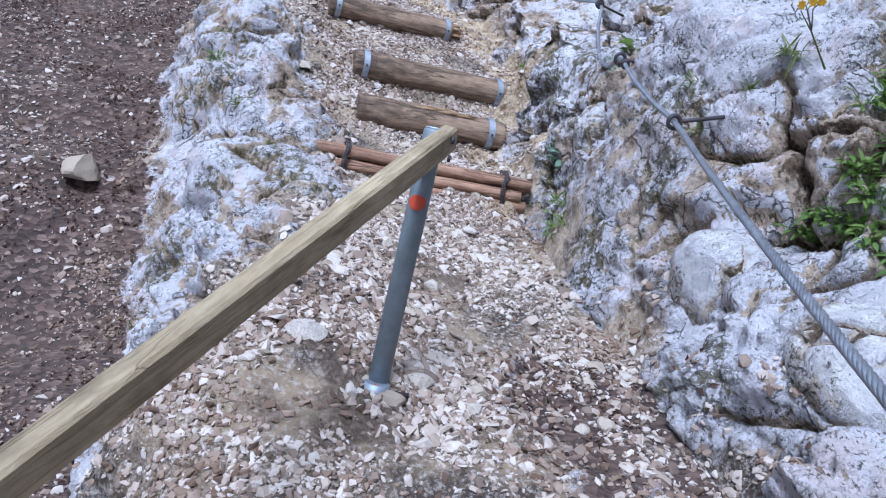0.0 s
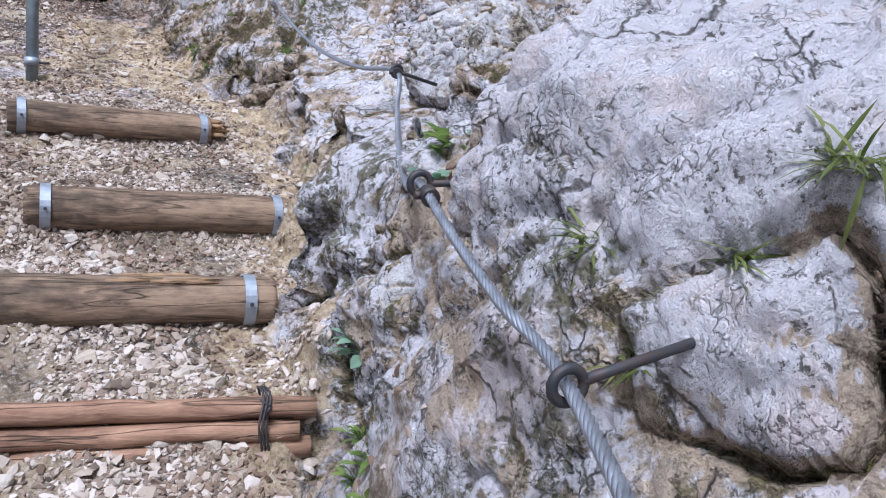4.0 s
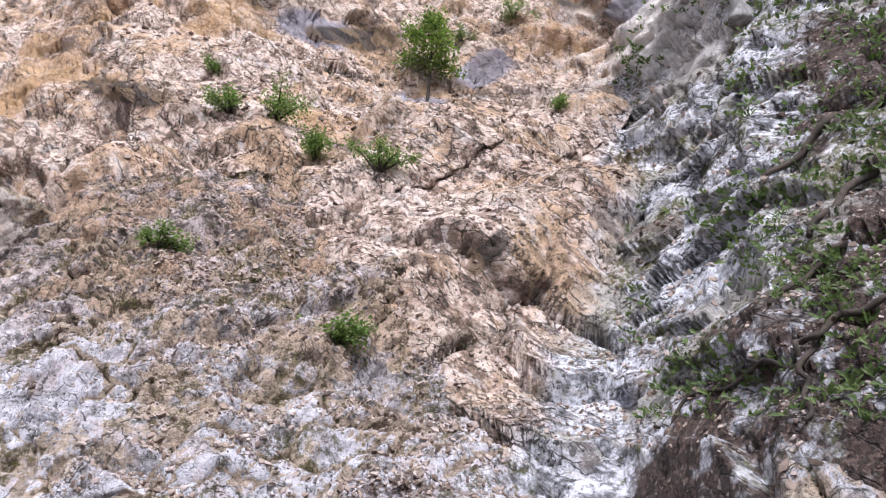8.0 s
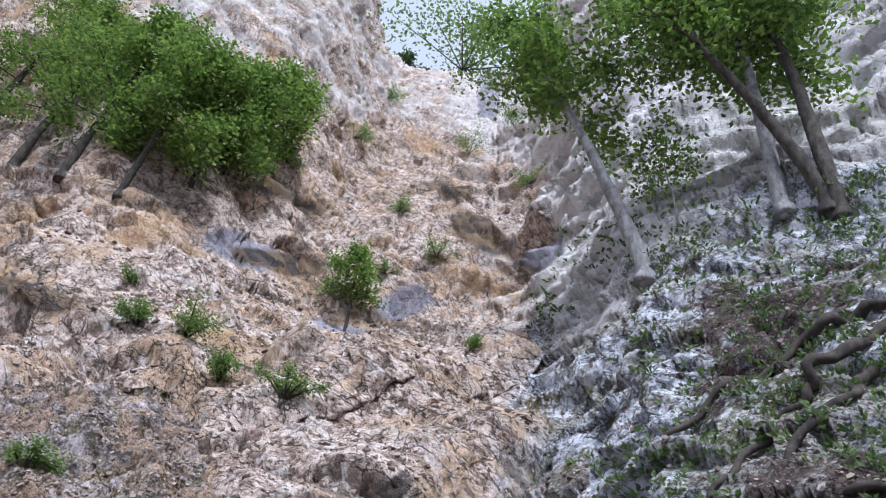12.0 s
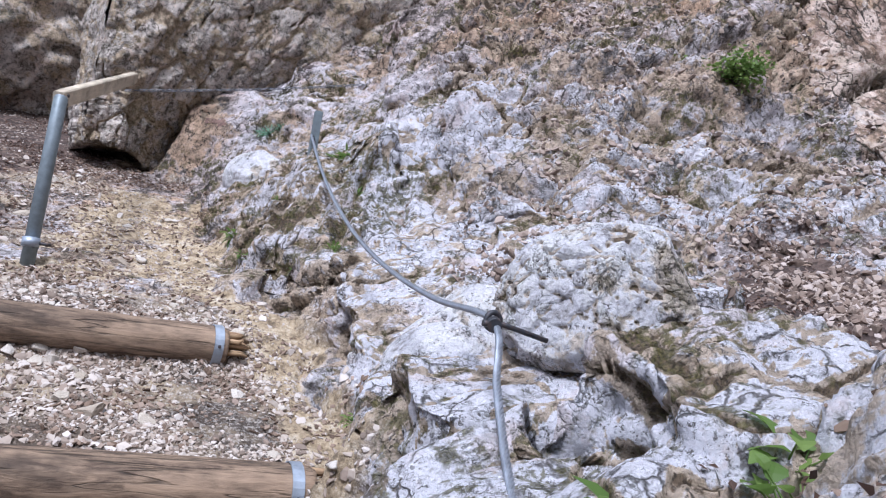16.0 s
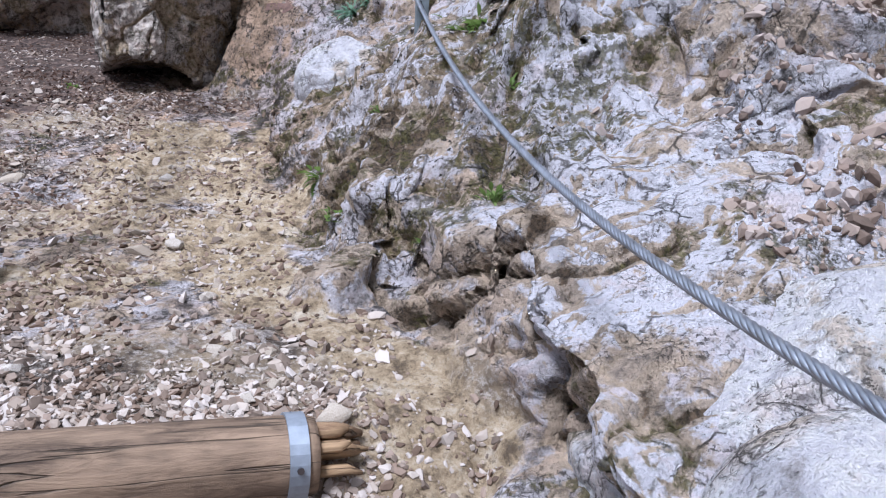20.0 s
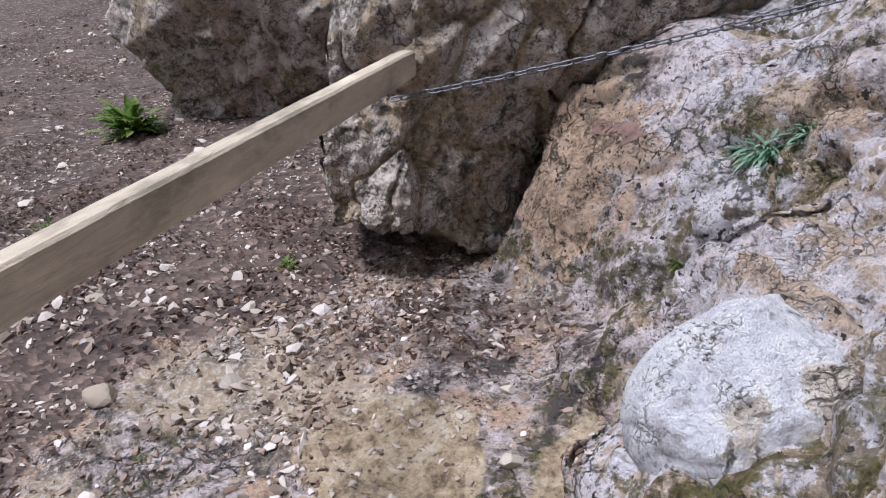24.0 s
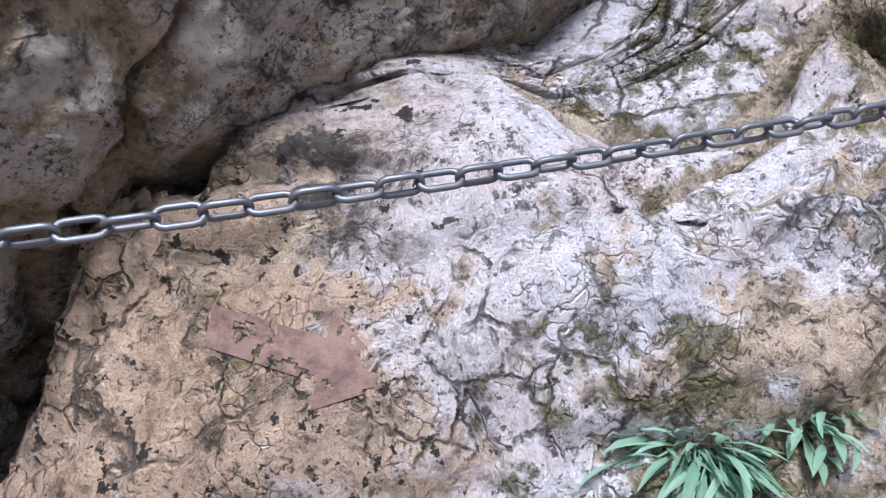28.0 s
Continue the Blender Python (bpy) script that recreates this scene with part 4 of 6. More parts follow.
def hillside():
    """The rest of the valley, out to the horizon."""
    az = np.radians(np.arange(148, 340, 1.2))
    r = 3.0 * (3000 / 3.0) ** np.linspace(0, 1, 130)
    ga, gr = np.meshgrid(az, r)
    x, y = 0.5 + (gr * np.sin(ga)).ravel(), 2.1 + (gr * np.cos(ga)).ravel()
    rr, a = gr.ravel(), np.degrees(ga.ravel())
    z = ground(np.clip(y, -4, 10)) - 0.7 - 0.10 * np.minimum(rr, 60) + 0.25 * np.maximum(rr - 120, 0) * smooth(3000, 400, rr)
    z = z + smooth(200, 150, a) * far_height(rr) * 0.8
    own = land(x, np.clip(y, -4, 39))[0]
    w = smooth(285, 305, a)
    inside = smooth(-4.5, -4.1, x) * smooth(8.8, 8.5, y) * smooth(-2.5, -2.2, y)
    z = z * (1 - w) + own * w - 0.4 * inside
    z += 0.05 * rr * fbm(np.stack([x, y, z], 1) * 0.05, 3) * smooth(8, 20, rr) + 0.03 * fbm(np.stack([x, y, z], 1) * 2.0, 3)
    me = sheet_mesh("hillside", np.stack([x, y, z], 1), len(r), len(az), {"gravel": 0 * rr, "litter": 1 + 0 * rr, "warm": 0 * rr, "pale": 0 * rr, "joint": 0 * rr})
    me.materials.append(LAND)
    return tagged(new("hillside", me), "dark leaf-strewn slope falling away below the path", "hillside", kind="structure")


GROUND, CLIFF_OB, HILL = near_ground(), far_cliff(), hillside()


# ---- timber steps ----
def band_bmesh(radius, width=0.034, thick=0.004):
    """A flat steel strap round a log, along x."""
    bm = bmesh.new()
    rings = []
    for x, r in ((-width / 2, radius), (-width / 2, radius + thick), (width / 2, radius + thick), (width / 2, radius)):
        rings.append([bm.verts.new((x, r * math.cos(2 * math.pi * k / 28), r * math.sin(2 * math.pi * k / 28))) for k in range(28)])
    for n in range(4):
        a, b = rings[n], rings[(n + 1) % 4]
        for k in range(28):
            bm.faces.new((a[k], a[(k + 1) % 28], b[(k + 1) % 28], b[k]))
    return bm


def log_bmesh(length, radius, seed, taper=0.0, worn=0.05):
    """A peeled log along x with knots, flats and worn ends."""
    bm = bmesh.new()
    rings, steps, sides = [], 60, 26
    for n in range(steps + 1):
        x = (n / steps - 0.5) * length
        end = min(n, steps - n)
        r0 = radius * (1 + taper * x / length) * (0.93 if end == 0 else 0.985 if end == 1 else 1)
        ring = []
        for k in range(sides):
            a = 2 * math.pi * k / sides
            c, s = math.cos(a), math.sin(a)
            r = r0 * (1 + worn * noise.noise(Vector((x * 3 + seed, c * 1.1, s * 1.1))) + 0.035 * noise.noise(Vector((x * 2.2, c * 5, s * 5 + seed))) - 0.03 * max(0, s) * noise.noise(Vector((x * 6 + seed, 0, 0))))
            ring.append(bm.verts.new((x, c * r, s * r)))
        rings.append(ring)
    for a, b in zip(rings, rings[1:]):
        for k in range(sides):
            bm.faces.new((a[k], b[k], b[(k + 1) % sides], a[(k + 1) % sides])).smooth = True
    bm.faces.new(rings[0])
    bm.faces.new(rings[-1][::-1])
    return bm


def splinters(length, radius, seed):
    """Split stubs of wood at the end of a log, along x, one mesh each."""
    rnd = random.Random(seed)
    out = []
    for _ in range(9):
        a, r = rnd.uniform(0, 6.28), rnd.uniform(0.1, 0.8) * radius
        y, z, w = r * math.cos(a), r * math.sin(a), rnd.uniform(0.010, 0.024)
        tip = length * rnd.uniform(0.5, 1.0)
        out.append(tube([(0, y, z), (tip * 0.7, y * 1.02, z), (tip, y * 1.05, z + rnd.uniform(-0.012, 0.012))], [w, w * 0.9, w * 0.35], 5, True))
    return out


def step_log(a, b, radius, seed, bands, label, stub=None, taper=0.0):
    a, b = Vector(a), Vector(b)
    way = (b - a).normalized()
    rot = Matrix((way, Vector((0, 0, 1)).cross(way).normalized(), way.cross(Vector((0, 0, 1)).cross(way).normalized()))).transposed().to_4x4()
    ob = thing("step_log", label, "log step", "log steps", Matrix.Translation((a + b) / 2) @ rot)
    length = (b - a).length
    part("log", log_bmesh(length, radius, seed, taper), LOG_WOOD, ob)
    for at in bands:
        band = part("band", band_bmesh(radius * (1.035 + taper * at / length)), ZINC, ob, "galvanised steel strap")
        band.location.x = at
        nail = part("nail", tube([(0, 0, 0), (0, -0.006, 0.001)], 0.006, 8), IRON, band)
        nail.location = (0, -(radius * 1.03 + 0.004), 0.01)
    if stub:
        for bm in splinters(stub, radius, seed):
            s = part("splinter", bm, FRESH_WOOD, ob, "split bare wood at the end")
            s.location.x = length / 2 - 0.01
    return ob


broken = step_log((-0.25, 3.575, 1.165), (0.50, 3.69, 1.155), 0.076, 3.0, [0.30], "weathered cracked log step with one steel strap, bedded in gravel", None, -0.12)
chips = random.Random(4)
for n in range(11):
    a, x0 = radians(chips.uniform(35, 125)), chips.uniform(-0.12, 0.12)
    y, z, x1 = 0.074 * math.cos(a), 0.074 * math.sin(a), x0 + chips.uniform(0.06, 0.17)
    bare = tube([(x0, y, z), ((x0 + x1) / 2, y * 1.02, z * 1.03), (x1, y * 0.99, z * 0.98)], [0.004, chips.uniform(0.006, 0.011), 0.003], 6, True, None, 0.4, n)
    part("splinter", bare, FRESH_WOOD, broken, "bare split wood on top of the log")
step_log((-0.33, 4.24, 1.315), (0.58, 4.44, 1.29), 0.079, 8.0, [-0.40, 0.41], "brown weathered log step with two steel straps", 0.08)
step_log((-0.57, 4.985, 1.575), (0.24, 5.22, 1.555), 0.073, 14.0, [-0.37, 0.385], "dark weathered log step with split end and steel straps", 0.11)


def pole_bundle():
    ob = thing("pole_step", "low step of thin reddish poles tied with wire", "log step", "log steps", pose(0.125, 3.115, 0.99, 0, 0, 2.5))
    rnd = random.Random(5)
    for y, z, x0, x1, r in ((0.0, 0.055, -0.52, 0.46, 0.027), (-0.012, 0.0, -0.44, 0.42, 0.026), (-0.008, -0.052, -0.47, 0.45, 0.027), (0.05, 0.02, -0.40, 0.47, 0.026), (0.05, -0.035, -0.38, 0.44, 0.025)):
        pts = [(x0 + (x1 - x0) * k / 8, y + rnd.uniform(-0.004, 0.004), z + rnd.uniform(-0.004, 0.004)) for k in range(9)]
        part("pole", tube(pts, [r * rnd.uniform(0.93, 1.05) for _ in pts], 14, True, None, 0.12, x0), POLE_WOOD, ob)
    for x in (-0.37, 0.335):
        bm = bmesh.new()
        for n in range(3):
            ring = [(x + 0.008 * n - 0.008 + 0.006 * math.sin(k), 0.02 + 0.072 * math.cos(k * math.pi / 12), 0.095 * math.sin(k * math.pi / 12)) for k in range(25)]
            tube(ring, 0.0032, 6, False, bm)
        tube([(x, -0.05, 0.05), (x + 0.012, -0.062, 0.08), (x - 0.015, -0.06, 0.10)], 0.003, 6, True, bm)
        part("wire_tie", bm, IRON, ob, "rusty wire binding")
    return ob


pole_bundle()


# ---- handrails ----
def box_beam(a, b, wide, tall, bevel=0.006, bow=0.0):
    """A planed beam between two points."""
    a, b = Vector(a), Vector(b)
    way = (b - a).normalized()
    side = way.cross(Vector((0, 0, 1))).normalized()
    up = side.cross(way)
    m = Matrix((way, -side, up)).transposed().to_4x4()
    bm = bmesh.new()
    length, n = (b - a).length, 24
    prof = [(wide / 2 - bevel, tall / 2), (wide / 2, tall / 2 - bevel), (wide / 2, -tall / 2 + bevel), (wide / 2 - bevel, -tall / 2), (-wide / 2 + bevel, -tall / 2), (-wide / 2, -tall / 2 + bevel), (-wide / 2, tall / 2 - bevel), (-wide / 2 + bevel, tall / 2)]
    rings = []
    for k in range(n + 1):
        x = length * k / n
        inset = 0.92 if k in (0, n) else 1.0
        rings.append([bm.verts.new((x, y * inset + 0.0015 * noise.noise(Vector((x * 7, y * 30, 1))), z * inset + bow * math.sin(math.pi * k / n) + 0.0015 * noise.noise(Vector((x * 6, z * 30, 5))))) for y, z in prof])
    for p, q in zip(rings, rings[1:]):
        for k in range(8):
            bm.faces.new((p[k], q[k], q[(k + 1) % 8], p[(k + 1) % 8]))
    bm.faces.new(rings[0])
    bm.faces.new(rings[-1][::-1])
    return bm, Matrix.Translation(a) @ m


def handrail(label, base, top, start, end, radius, mark=False, size=(0.048, 0.08)):
    rail = thing("handrail", label, "handrail", "handrails", pose(*base))
    back = Matrix.Translation(base).inverted()
    base, top = Vector(base), Vector(top)
    way = (top - base).normalized()
    post = part("post", tube([(0, 0, -0.12), top - base - way * 0.004, top - base], [radius, radius, radius * 0.93], 28), POST_PAINT, rail, "grey painted steel tube post")
    part("cap", tube([top - base, top - base + way * 0.005], [radius * 0.9, radius * 0.86], 28), ZINC, post)
    foot_at = way * 0.06
    part("collar", tube([foot_at - way * 0.02, foot_at + way * 0.02], radius * 1.22, 24), ZINC, post, "steel clamp at the foot")
    bolt = tube([foot_at + Vector((radius * 1.1, 0, 0)), foot_at + Vector((radius * 1.1 + 0.05, 0, 0))], 0.007, 8)
    part("bolt", bolt, IRON, post)
    bm, m = box_beam(start, end, *size)
    beam = part("beam", bm, OLD_BEAM if mark else BEAM_WOOD, rail, "planed wooden rail")
    beam.matrix_basis = back @ m
    for dz in (0.02, -0.02):
        p = Vector(start) + (Vector(end) - Vector(start)).normalized() * 0.06
        b2 = part("screw", tube([p - base + Vector((0.027, 0, dz)), p - base + Vector((0.033, 0, dz))], 0.008, 8), IRON, beam)
        b2.matrix_basis = (back @ m).inverted()
    if mark:
        for h, w in ((0.50, 0.034), (0.07, 0.034)):
            bm = bmesh.new()
            grid = [[bm.verts.new(way * (h + v * w / 2 * math.sqrt(max(0.05, 1 - u * u))) + Vector((math.cos(-1.75 + 0.85 * u), math.sin(-1.75 + 0.85 * u), 0)) * radius * 1.02) for v in (-1, -0.5, 0, 0.5, 1)] for u in (-1, -0.8, -0.5, -0.2, 0.1, 0.4, 0.7, 0.9, 1)]
            for a, b in zip(grid, grid[1:]):
                for k in range(4):
                    bm.faces.new((a[k], b[k], b[k + 1], a[k + 1]))
            part("paint_mark", bm, RED_PAINT, post, "orange-red paint dab on the post")
    return rail


handrail("wooden handrail on a grey steel post beside the gravel path", (-0.045, 1.36, 0.82), (-0.02, 1.50, 1.462), (0.016, 1.512, 1.450), (-0.998, -0.44, 0.820), 0.024, True, (0.04, 0.06))
handrail("wooden handrail on a grey steel post leading to the overhang", (-0.67, 5.84, 1.74), (-0.69, 5.98, 2.46), (-0.70, 5.97, 2.445), (-0.835, 8.04, 2.955), 0.03)


# ---- steel cable with its anchors ----
def cable_bmesh(points, radius, pitch=0.085, strands=6):
    """Twisted strands round a core."""
    line = curve_points(points, 14)
    fine = []
    for a, b in zip(line, line[1:]):
        k = max(1, int((b - a).length / 0.008))
        fine += [a + (b - a) * i / k for i in range(k)]
    fine.append(line[-1])
    bm, run, side = bmesh.new(), 0.0, None
    frames = []
    for n, p in enumerate(fine):
        ahead = (fine[min(n + 1, len(fine) - 1)] - fine[max(n - 1, 0)]).normalized()
        side = (ahead.orthogonal() if side is None else side - ahead * side.dot(ahead)).normalized()
        run += (p - fine[n - 1]).length if n else 0
        frames.append((p, side.copy(), ahead.cross(side), run))
    for s in range(strands):
        pts = []
        for p, a, b, run in frames:
            t = 2 * math.pi * (run / pitch + s / strands)
            pts.append(p + (a * math.cos(t) + b * math.sin(t)) * radius * 0.62)
        tube(pts, radius * 0.42, 6, True, bm)
    return bm


A1, A2, A3, PF = Vector((0.71, 2.04, 1.54)), Vector((0.68, 2.64, 1.67)), Vector((0.87, 3.88, 1.89)), Vector((0.444, 6.89, 2.635))


def sag(a, b, drop, n=5):
    return [a.lerp(b, k / n) - Vector((0, 0, drop * 4 * (k / n) * (1 - k / n))) for k in range(n)]


cable = thing("steel_cable", "twisted galvanised steel cable handrail bolted along the rock", "cable")
low = Vector((0.18, -0.6, 1.41))
run_points = sag(low, A1, 0.02) + sag(A1, A2, 0.012, 3) + sag(A2, A3, 0.13, 6) + sag(A3, PF, 0.19, 8) + [PF]
part("rope", cable_bmesh(run_points, 0.0085), WIRE, cable)


def eye_bolt(at, into, name="anchor_bolt", clamp=None):
    """An iron eye round the cable, its shank sunk in the rock."""
    at, into = Vector(at), Vector(into)
    ob = thing(name, "dark iron eye bolt set in the rock holding the steel cable", "bolt", "cable anchors", Matrix.Translation(at))
    way = (into - at)
    n = way.normalized()
    u = n.cross(Vector((0, 0, 1))).normalized()
    ring = [n * 0.019 * math.cos(k * math.pi / 10) + n.cross(u) * 0.019 * math.sin(k * math.pi / 10) for k in range(21)]
    part("eye", tube(ring, 0.0065, 8, False), IRON, ob)
    part("shank", tube([n * 0.017, n * 0.05, way], [0.0068, 0.0062, 0.0062], 10), IRON, ob)
    if clamp is not None:
        c = Vector(clamp) - at
        cw = c.normalized()
        part("clamp", tube([c - cw * 0.014, c + cw * 0.014], 0.016, 14), IRON, ob, "iron clamp on the cable")
        part("clamp_nut", tube([c + Vector((-0.012, 0, 0.0)), c + Vector((-0.026, 0, 0.0))], 0.008, 6), IRON, ob)
    return ob


eye_bolt(A1, (0.92, 2.06, 1.60))
eye_bolt(A2, (0.86, 2.66, 1.68), clamp=A2 + (A1 - A2).normalized() * 0.06)
eye_bolt(A3, (1.02, 3.93, 1.86), clamp=A3 + (A2 - A3).normalized() * 0.03)


def iron_post():
    ob = thing("iron_post", "short square galvanised iron post set in the rock", "post", m=pose(0.465, 6.925, 2.58, 0, 0, 12))
    bm = bmesh.new()
    bmesh.ops.create_cube(bm, size=1.0, matrix=Matrix.Diagonal((0.045, 0.045, 0.34, 1)))
    bmesh.ops.bevel(bm, geom=bm.edges[:], offset=0.004, segments=2, affect="EDGES")
    bar = part("bar", bm, POST_PAINT, ob)
    bar.location.z = 0.04
    part("cable_eye", tube([(0, -0.02, 0.02), (-0.01, -0.045, 0.03), (-0.02, -0.03, 0.05), (-0.01, -0.02, 0.05)], 0.005, 8), IRON, ob)
    return ob


iron_post()


# ---- chain at the overhang ----
def link_mesh(length=0.040, wide=0.021, wire=0.0028):
    pts = []
    half, r = (length - wide) / 2, wide / 2 - wire
    for k in range(7):
        a = -math.pi / 2 + math.pi * k / 6
        pts.append((half + r * math.cos(a), r * math.sin(a), 0))
    for k in range(7):
        a = math.pi / 2 + math.pi * k / 6
        pts.append((-half + r * math.cos(a), r * math.sin(a), 0))
    bm = tube(pts + pts[:2], wire, 7, False)
    me = bpy.data.meshes.new("link")
    bm.to_mesh(me)
    bm.free()
    me.materials.append(CHAIN_STEEL)
    return me


def chain(points, step=0.0315):
    ob = thing("chain", "galvanised steel chain strung across the rock", "chain")
    me = link_mesh()
    line = curve_points(points, 20)
    run = [0.0]
    for a, b in zip(line, line[1:]):
        run.append(run[-1] + (b - a).length)
    count = int(run[-1] / step)
    rnd = random.Random(2)
    for n in range(count):
        s = (n + 0.5) * step
        k = max(i for i in range(len(run) - 1) if run[i] <= s)
        t = (s - run[k]) / (run[k + 1] - run[k])
        p, way = line[k].lerp(line[k + 1], t), (line[k + 1] - line[k]).normalized()
        up = Vector((0, 0, 1)) - way * way.z
        up.normalize()
        side = up.cross(way)
        m = Matrix((way, side, up)).transposed().to_4x4()
        turn = (90 if n % 2 else 0) + 40 + rnd.uniform(-14, 14)
        linked("link", me, ob, Matrix.Translation(p) @ m @ Matrix.Rotation(radians(turn), 4, "X"))
    part("end_bolt", tube([Vector(points[-1]), Vector(points[-1]) + Vector((0.03, 0.10, 0.0))], 0.008, 10), IRON, ob)
    return ob


chain([(-0.88, 8.02, 2.85), (-0.5, 8.045, 2.932), (-0.1, 8.055, 3.024), (0.3, 8.07, 3.125), (0.9, 8.10, 3.29)])


# ---- large blocks of rock ----
def boulder(name, label, centre, size, turn, seed, material, detail=5, cuts=14, rough=0.05, blocky=0.86, tile=1.0):
    ob = part(name, rock_bmesh(size, seed, detail, cuts, rough, blocky, tile), material)
    ob.matrix_basis = pose(*centre, *turn)
    return tagged(ob, label, "rock")


def overhanging_block():
    """A split block on an undercut foot: outlines at several heights, lofted and broken up."""
    levels = [[(-1.10, 8.08, 2.46), (-0.89, 8.07, 2.47), (-0.70, 8.38, 2.35), (-0.55, 8.8, 2.35), (-0.6, 10.0, 2.4), (-1.6, 9.8, 2.4), (-1.36, 8.7, 2.42)],
              [(-1.11, 8.04, 2.60), (-0.88, 8.06, 2.60), (-0.63, 8.42, 2.60), (-0.45, 8.85, 2.6), (-0.4, 10.0, 2.6), (-1.6, 9.8, 2.6), (-1.38, 8.7, 2.6)],
              [(-1.10, 8.03, 2.80), (-0.86, 8.06, 2.80), (-0.53, 8.42, 2.80), (-0.35, 8.75, 2.8), (-0.1, 10.0, 2.8), (-1.6, 9.8, 2.8), (-1.4, 8.7, 2.8)],
              [(-1.09, 8.03, 3.02), (-0.83, 8.06, 3.02), (-0.43, 8.34, 3.0), (0.05, 8.66, 3.08), (0.2, 10.0, 3.1), (-1.6, 9.8, 3.1), (-1.4, 8.7, 3.05)],
              [(-1.07, 8.06, 3.5), (-0.78, 8.06, 3.5), (-0.2, 8.32, 3.45), (0.75, 8.66, 3.5), (0.6, 10.0, 3.5), (-1.6, 9.8, 3.5), (-1.4, 8.7, 3.5)],
              [(-1.05, 8.3, 4.3), (-0.65, 8.2, 4.4), (0.3, 8.4, 4.5), (1.6, 8.9, 4.5), (1.5, 10.0, 4.5), (-1.5, 9.8, 4.4), (-1.3, 8.8, 4.3)]]
    lv = np.array(levels)
    around = []
    for k in range(7):
        a, b = lv[:, k], lv[:, (k + 1) % 7]
        n = 56 if k in (0, 1, 2) else 16
        around += [a + (b - a) * t for t in (np.arange(n) / n)]
    ring = np.array(around + [around[0]])
    cols = len(ring)
    h = np.concatenate([np.linspace(0, 4, 130), np.linspace(4.05, 5, 30)])
    k = np.minimum(h.astype(int), 4)
    f = (h - k)[:, None, None]
    grid = ring[:, k].transpose(1, 0, 2) * (1 - f) + ring[:, k + 1].transpose(1, 0, 2) * f
    mid0, mid1 = grid[0].mean(0), grid[-1].mean(0)
    under = [mid0 + (grid[0] - mid0) * s + (0, 0, 0.05) for s in (0.05, 0.6)]
    over = [mid1 + (grid[-1] - mid1) * s + (0, 0, 0.1) for s in (0.6, 0.05)]
    grid = np.concatenate([under, grid, over])
    rows = len(grid)
    pos = grid.reshape(-1, 3)
    n = np.cross(np.gradient(grid, axis=1), np.gradient(grid, axis=0)).reshape(-1, 3)
    n /= np.linalg.norm(n, axis=1, keepdims=True) + 1e-9
    lump, joint = relief(pos * (1, 1, 0.8) + 4.0)
    # splits that run up the block
    tilt = pos @ np.array([0.8, 0.5, -0.35])
    crack = np.exp(-((np.sin(tilt * 9.0 + 1.5 * perlin(pos * 2.5) + 0.5 * perlin(pos * 9)) / 0.06) ** 2)) * smooth(-0.1, 0.2, perlin(pos * 1.7 + 8))
    pos = pos + n * (0.36 * lump - 0.055 * crack + 0.022 * ridged(pos * (7, 7, 2), 4) + 0.008 * cells(pos * 24)[3] + 0.004 * cells(pos * 60)[3])[:, None]
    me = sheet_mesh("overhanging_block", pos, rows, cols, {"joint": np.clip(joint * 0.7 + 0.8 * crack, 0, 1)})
    me.materials.append(DARK_ROCK)
    return tagged(new("overhanging_block", me), "big dark stained overhanging limestone block above a hollow", "rock")


overhanging_block()
boulder("boulder", "dark mossy boulder behind the overhanging block", (-2.62, 10.3, 3.35), (1.15, 0.9, 1.15), (0, 0, 25), 21, DARK_ROCK, 6)


def knobbly_boulder(label, centre, size, turn, seed, knob=15.0):
    """A rounded boulder cut by a net of deep cracks."""
    bm = rock_bmesh(size, seed, 6, 9, 0.018, 0.9)
    co = np.array([v.co for v in bm.verts])
    n = co / np.linalg.norm(co, axis=1, keepdims=True)
    warp = co + 0.02 * np.stack([perlin(co * 9), perlin(co * 9 + 30), perlin(co * 9 + 60)], 1)
    f1, f2, rnd, tilt = cells(warp * (knob, knob, knob * 1.3) + seed)
    keep = smooth(-0.25, 0.15, perlin(co * 3.5 + seed))
    deep = np.exp(-(((f2 - f1) / 0.075) ** 2)) * keep
    co = co + n * (0.011 * (tilt * keep) - 0.015 * deep)[:, None]
    for v, c in zip(bm.verts, co):
        v.co = c
    ob = part("boulder", bm, PALE_ROCK)
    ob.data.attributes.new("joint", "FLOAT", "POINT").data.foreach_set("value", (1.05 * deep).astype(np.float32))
    ob.matrix_basis = pose(*centre, *turn)
    return tagged(ob, label, "rock")


knobbly_boulder("knobbly pale grey boulder netted with cracks beside the steel cable", (1.25, 4.13, 1.95), (0.31, 0.27, 0.24), (0, -10, 12), 33)
knobbly_boulder("rounded pale boulder at the foot of the rock wall", (0.93, 1.86, 1.12), (0.17, 0.22, 0.17), (0, 0, 10), 35, 9.0)
knobbly_boulder("low pale boulder wedged at the foot of the wall", (0.88, 1.56, 0.88), (0.13, 0.17, 0.12), (0, 0, -8), 36, 9.0)
knobbly_boulder("pale cracked block jutting from the wall by the path", (0.86, 2.92, 1.36), (0.19, 0.21, 0.17), (0, 10, 20), 37, 8.0)
knobbly_boulder("grey cracked block below the steel cable", (0.98, 1.22, 1.18), (0.18, 0.20, 0.15), (0, 0, 30), 38, 10.0)
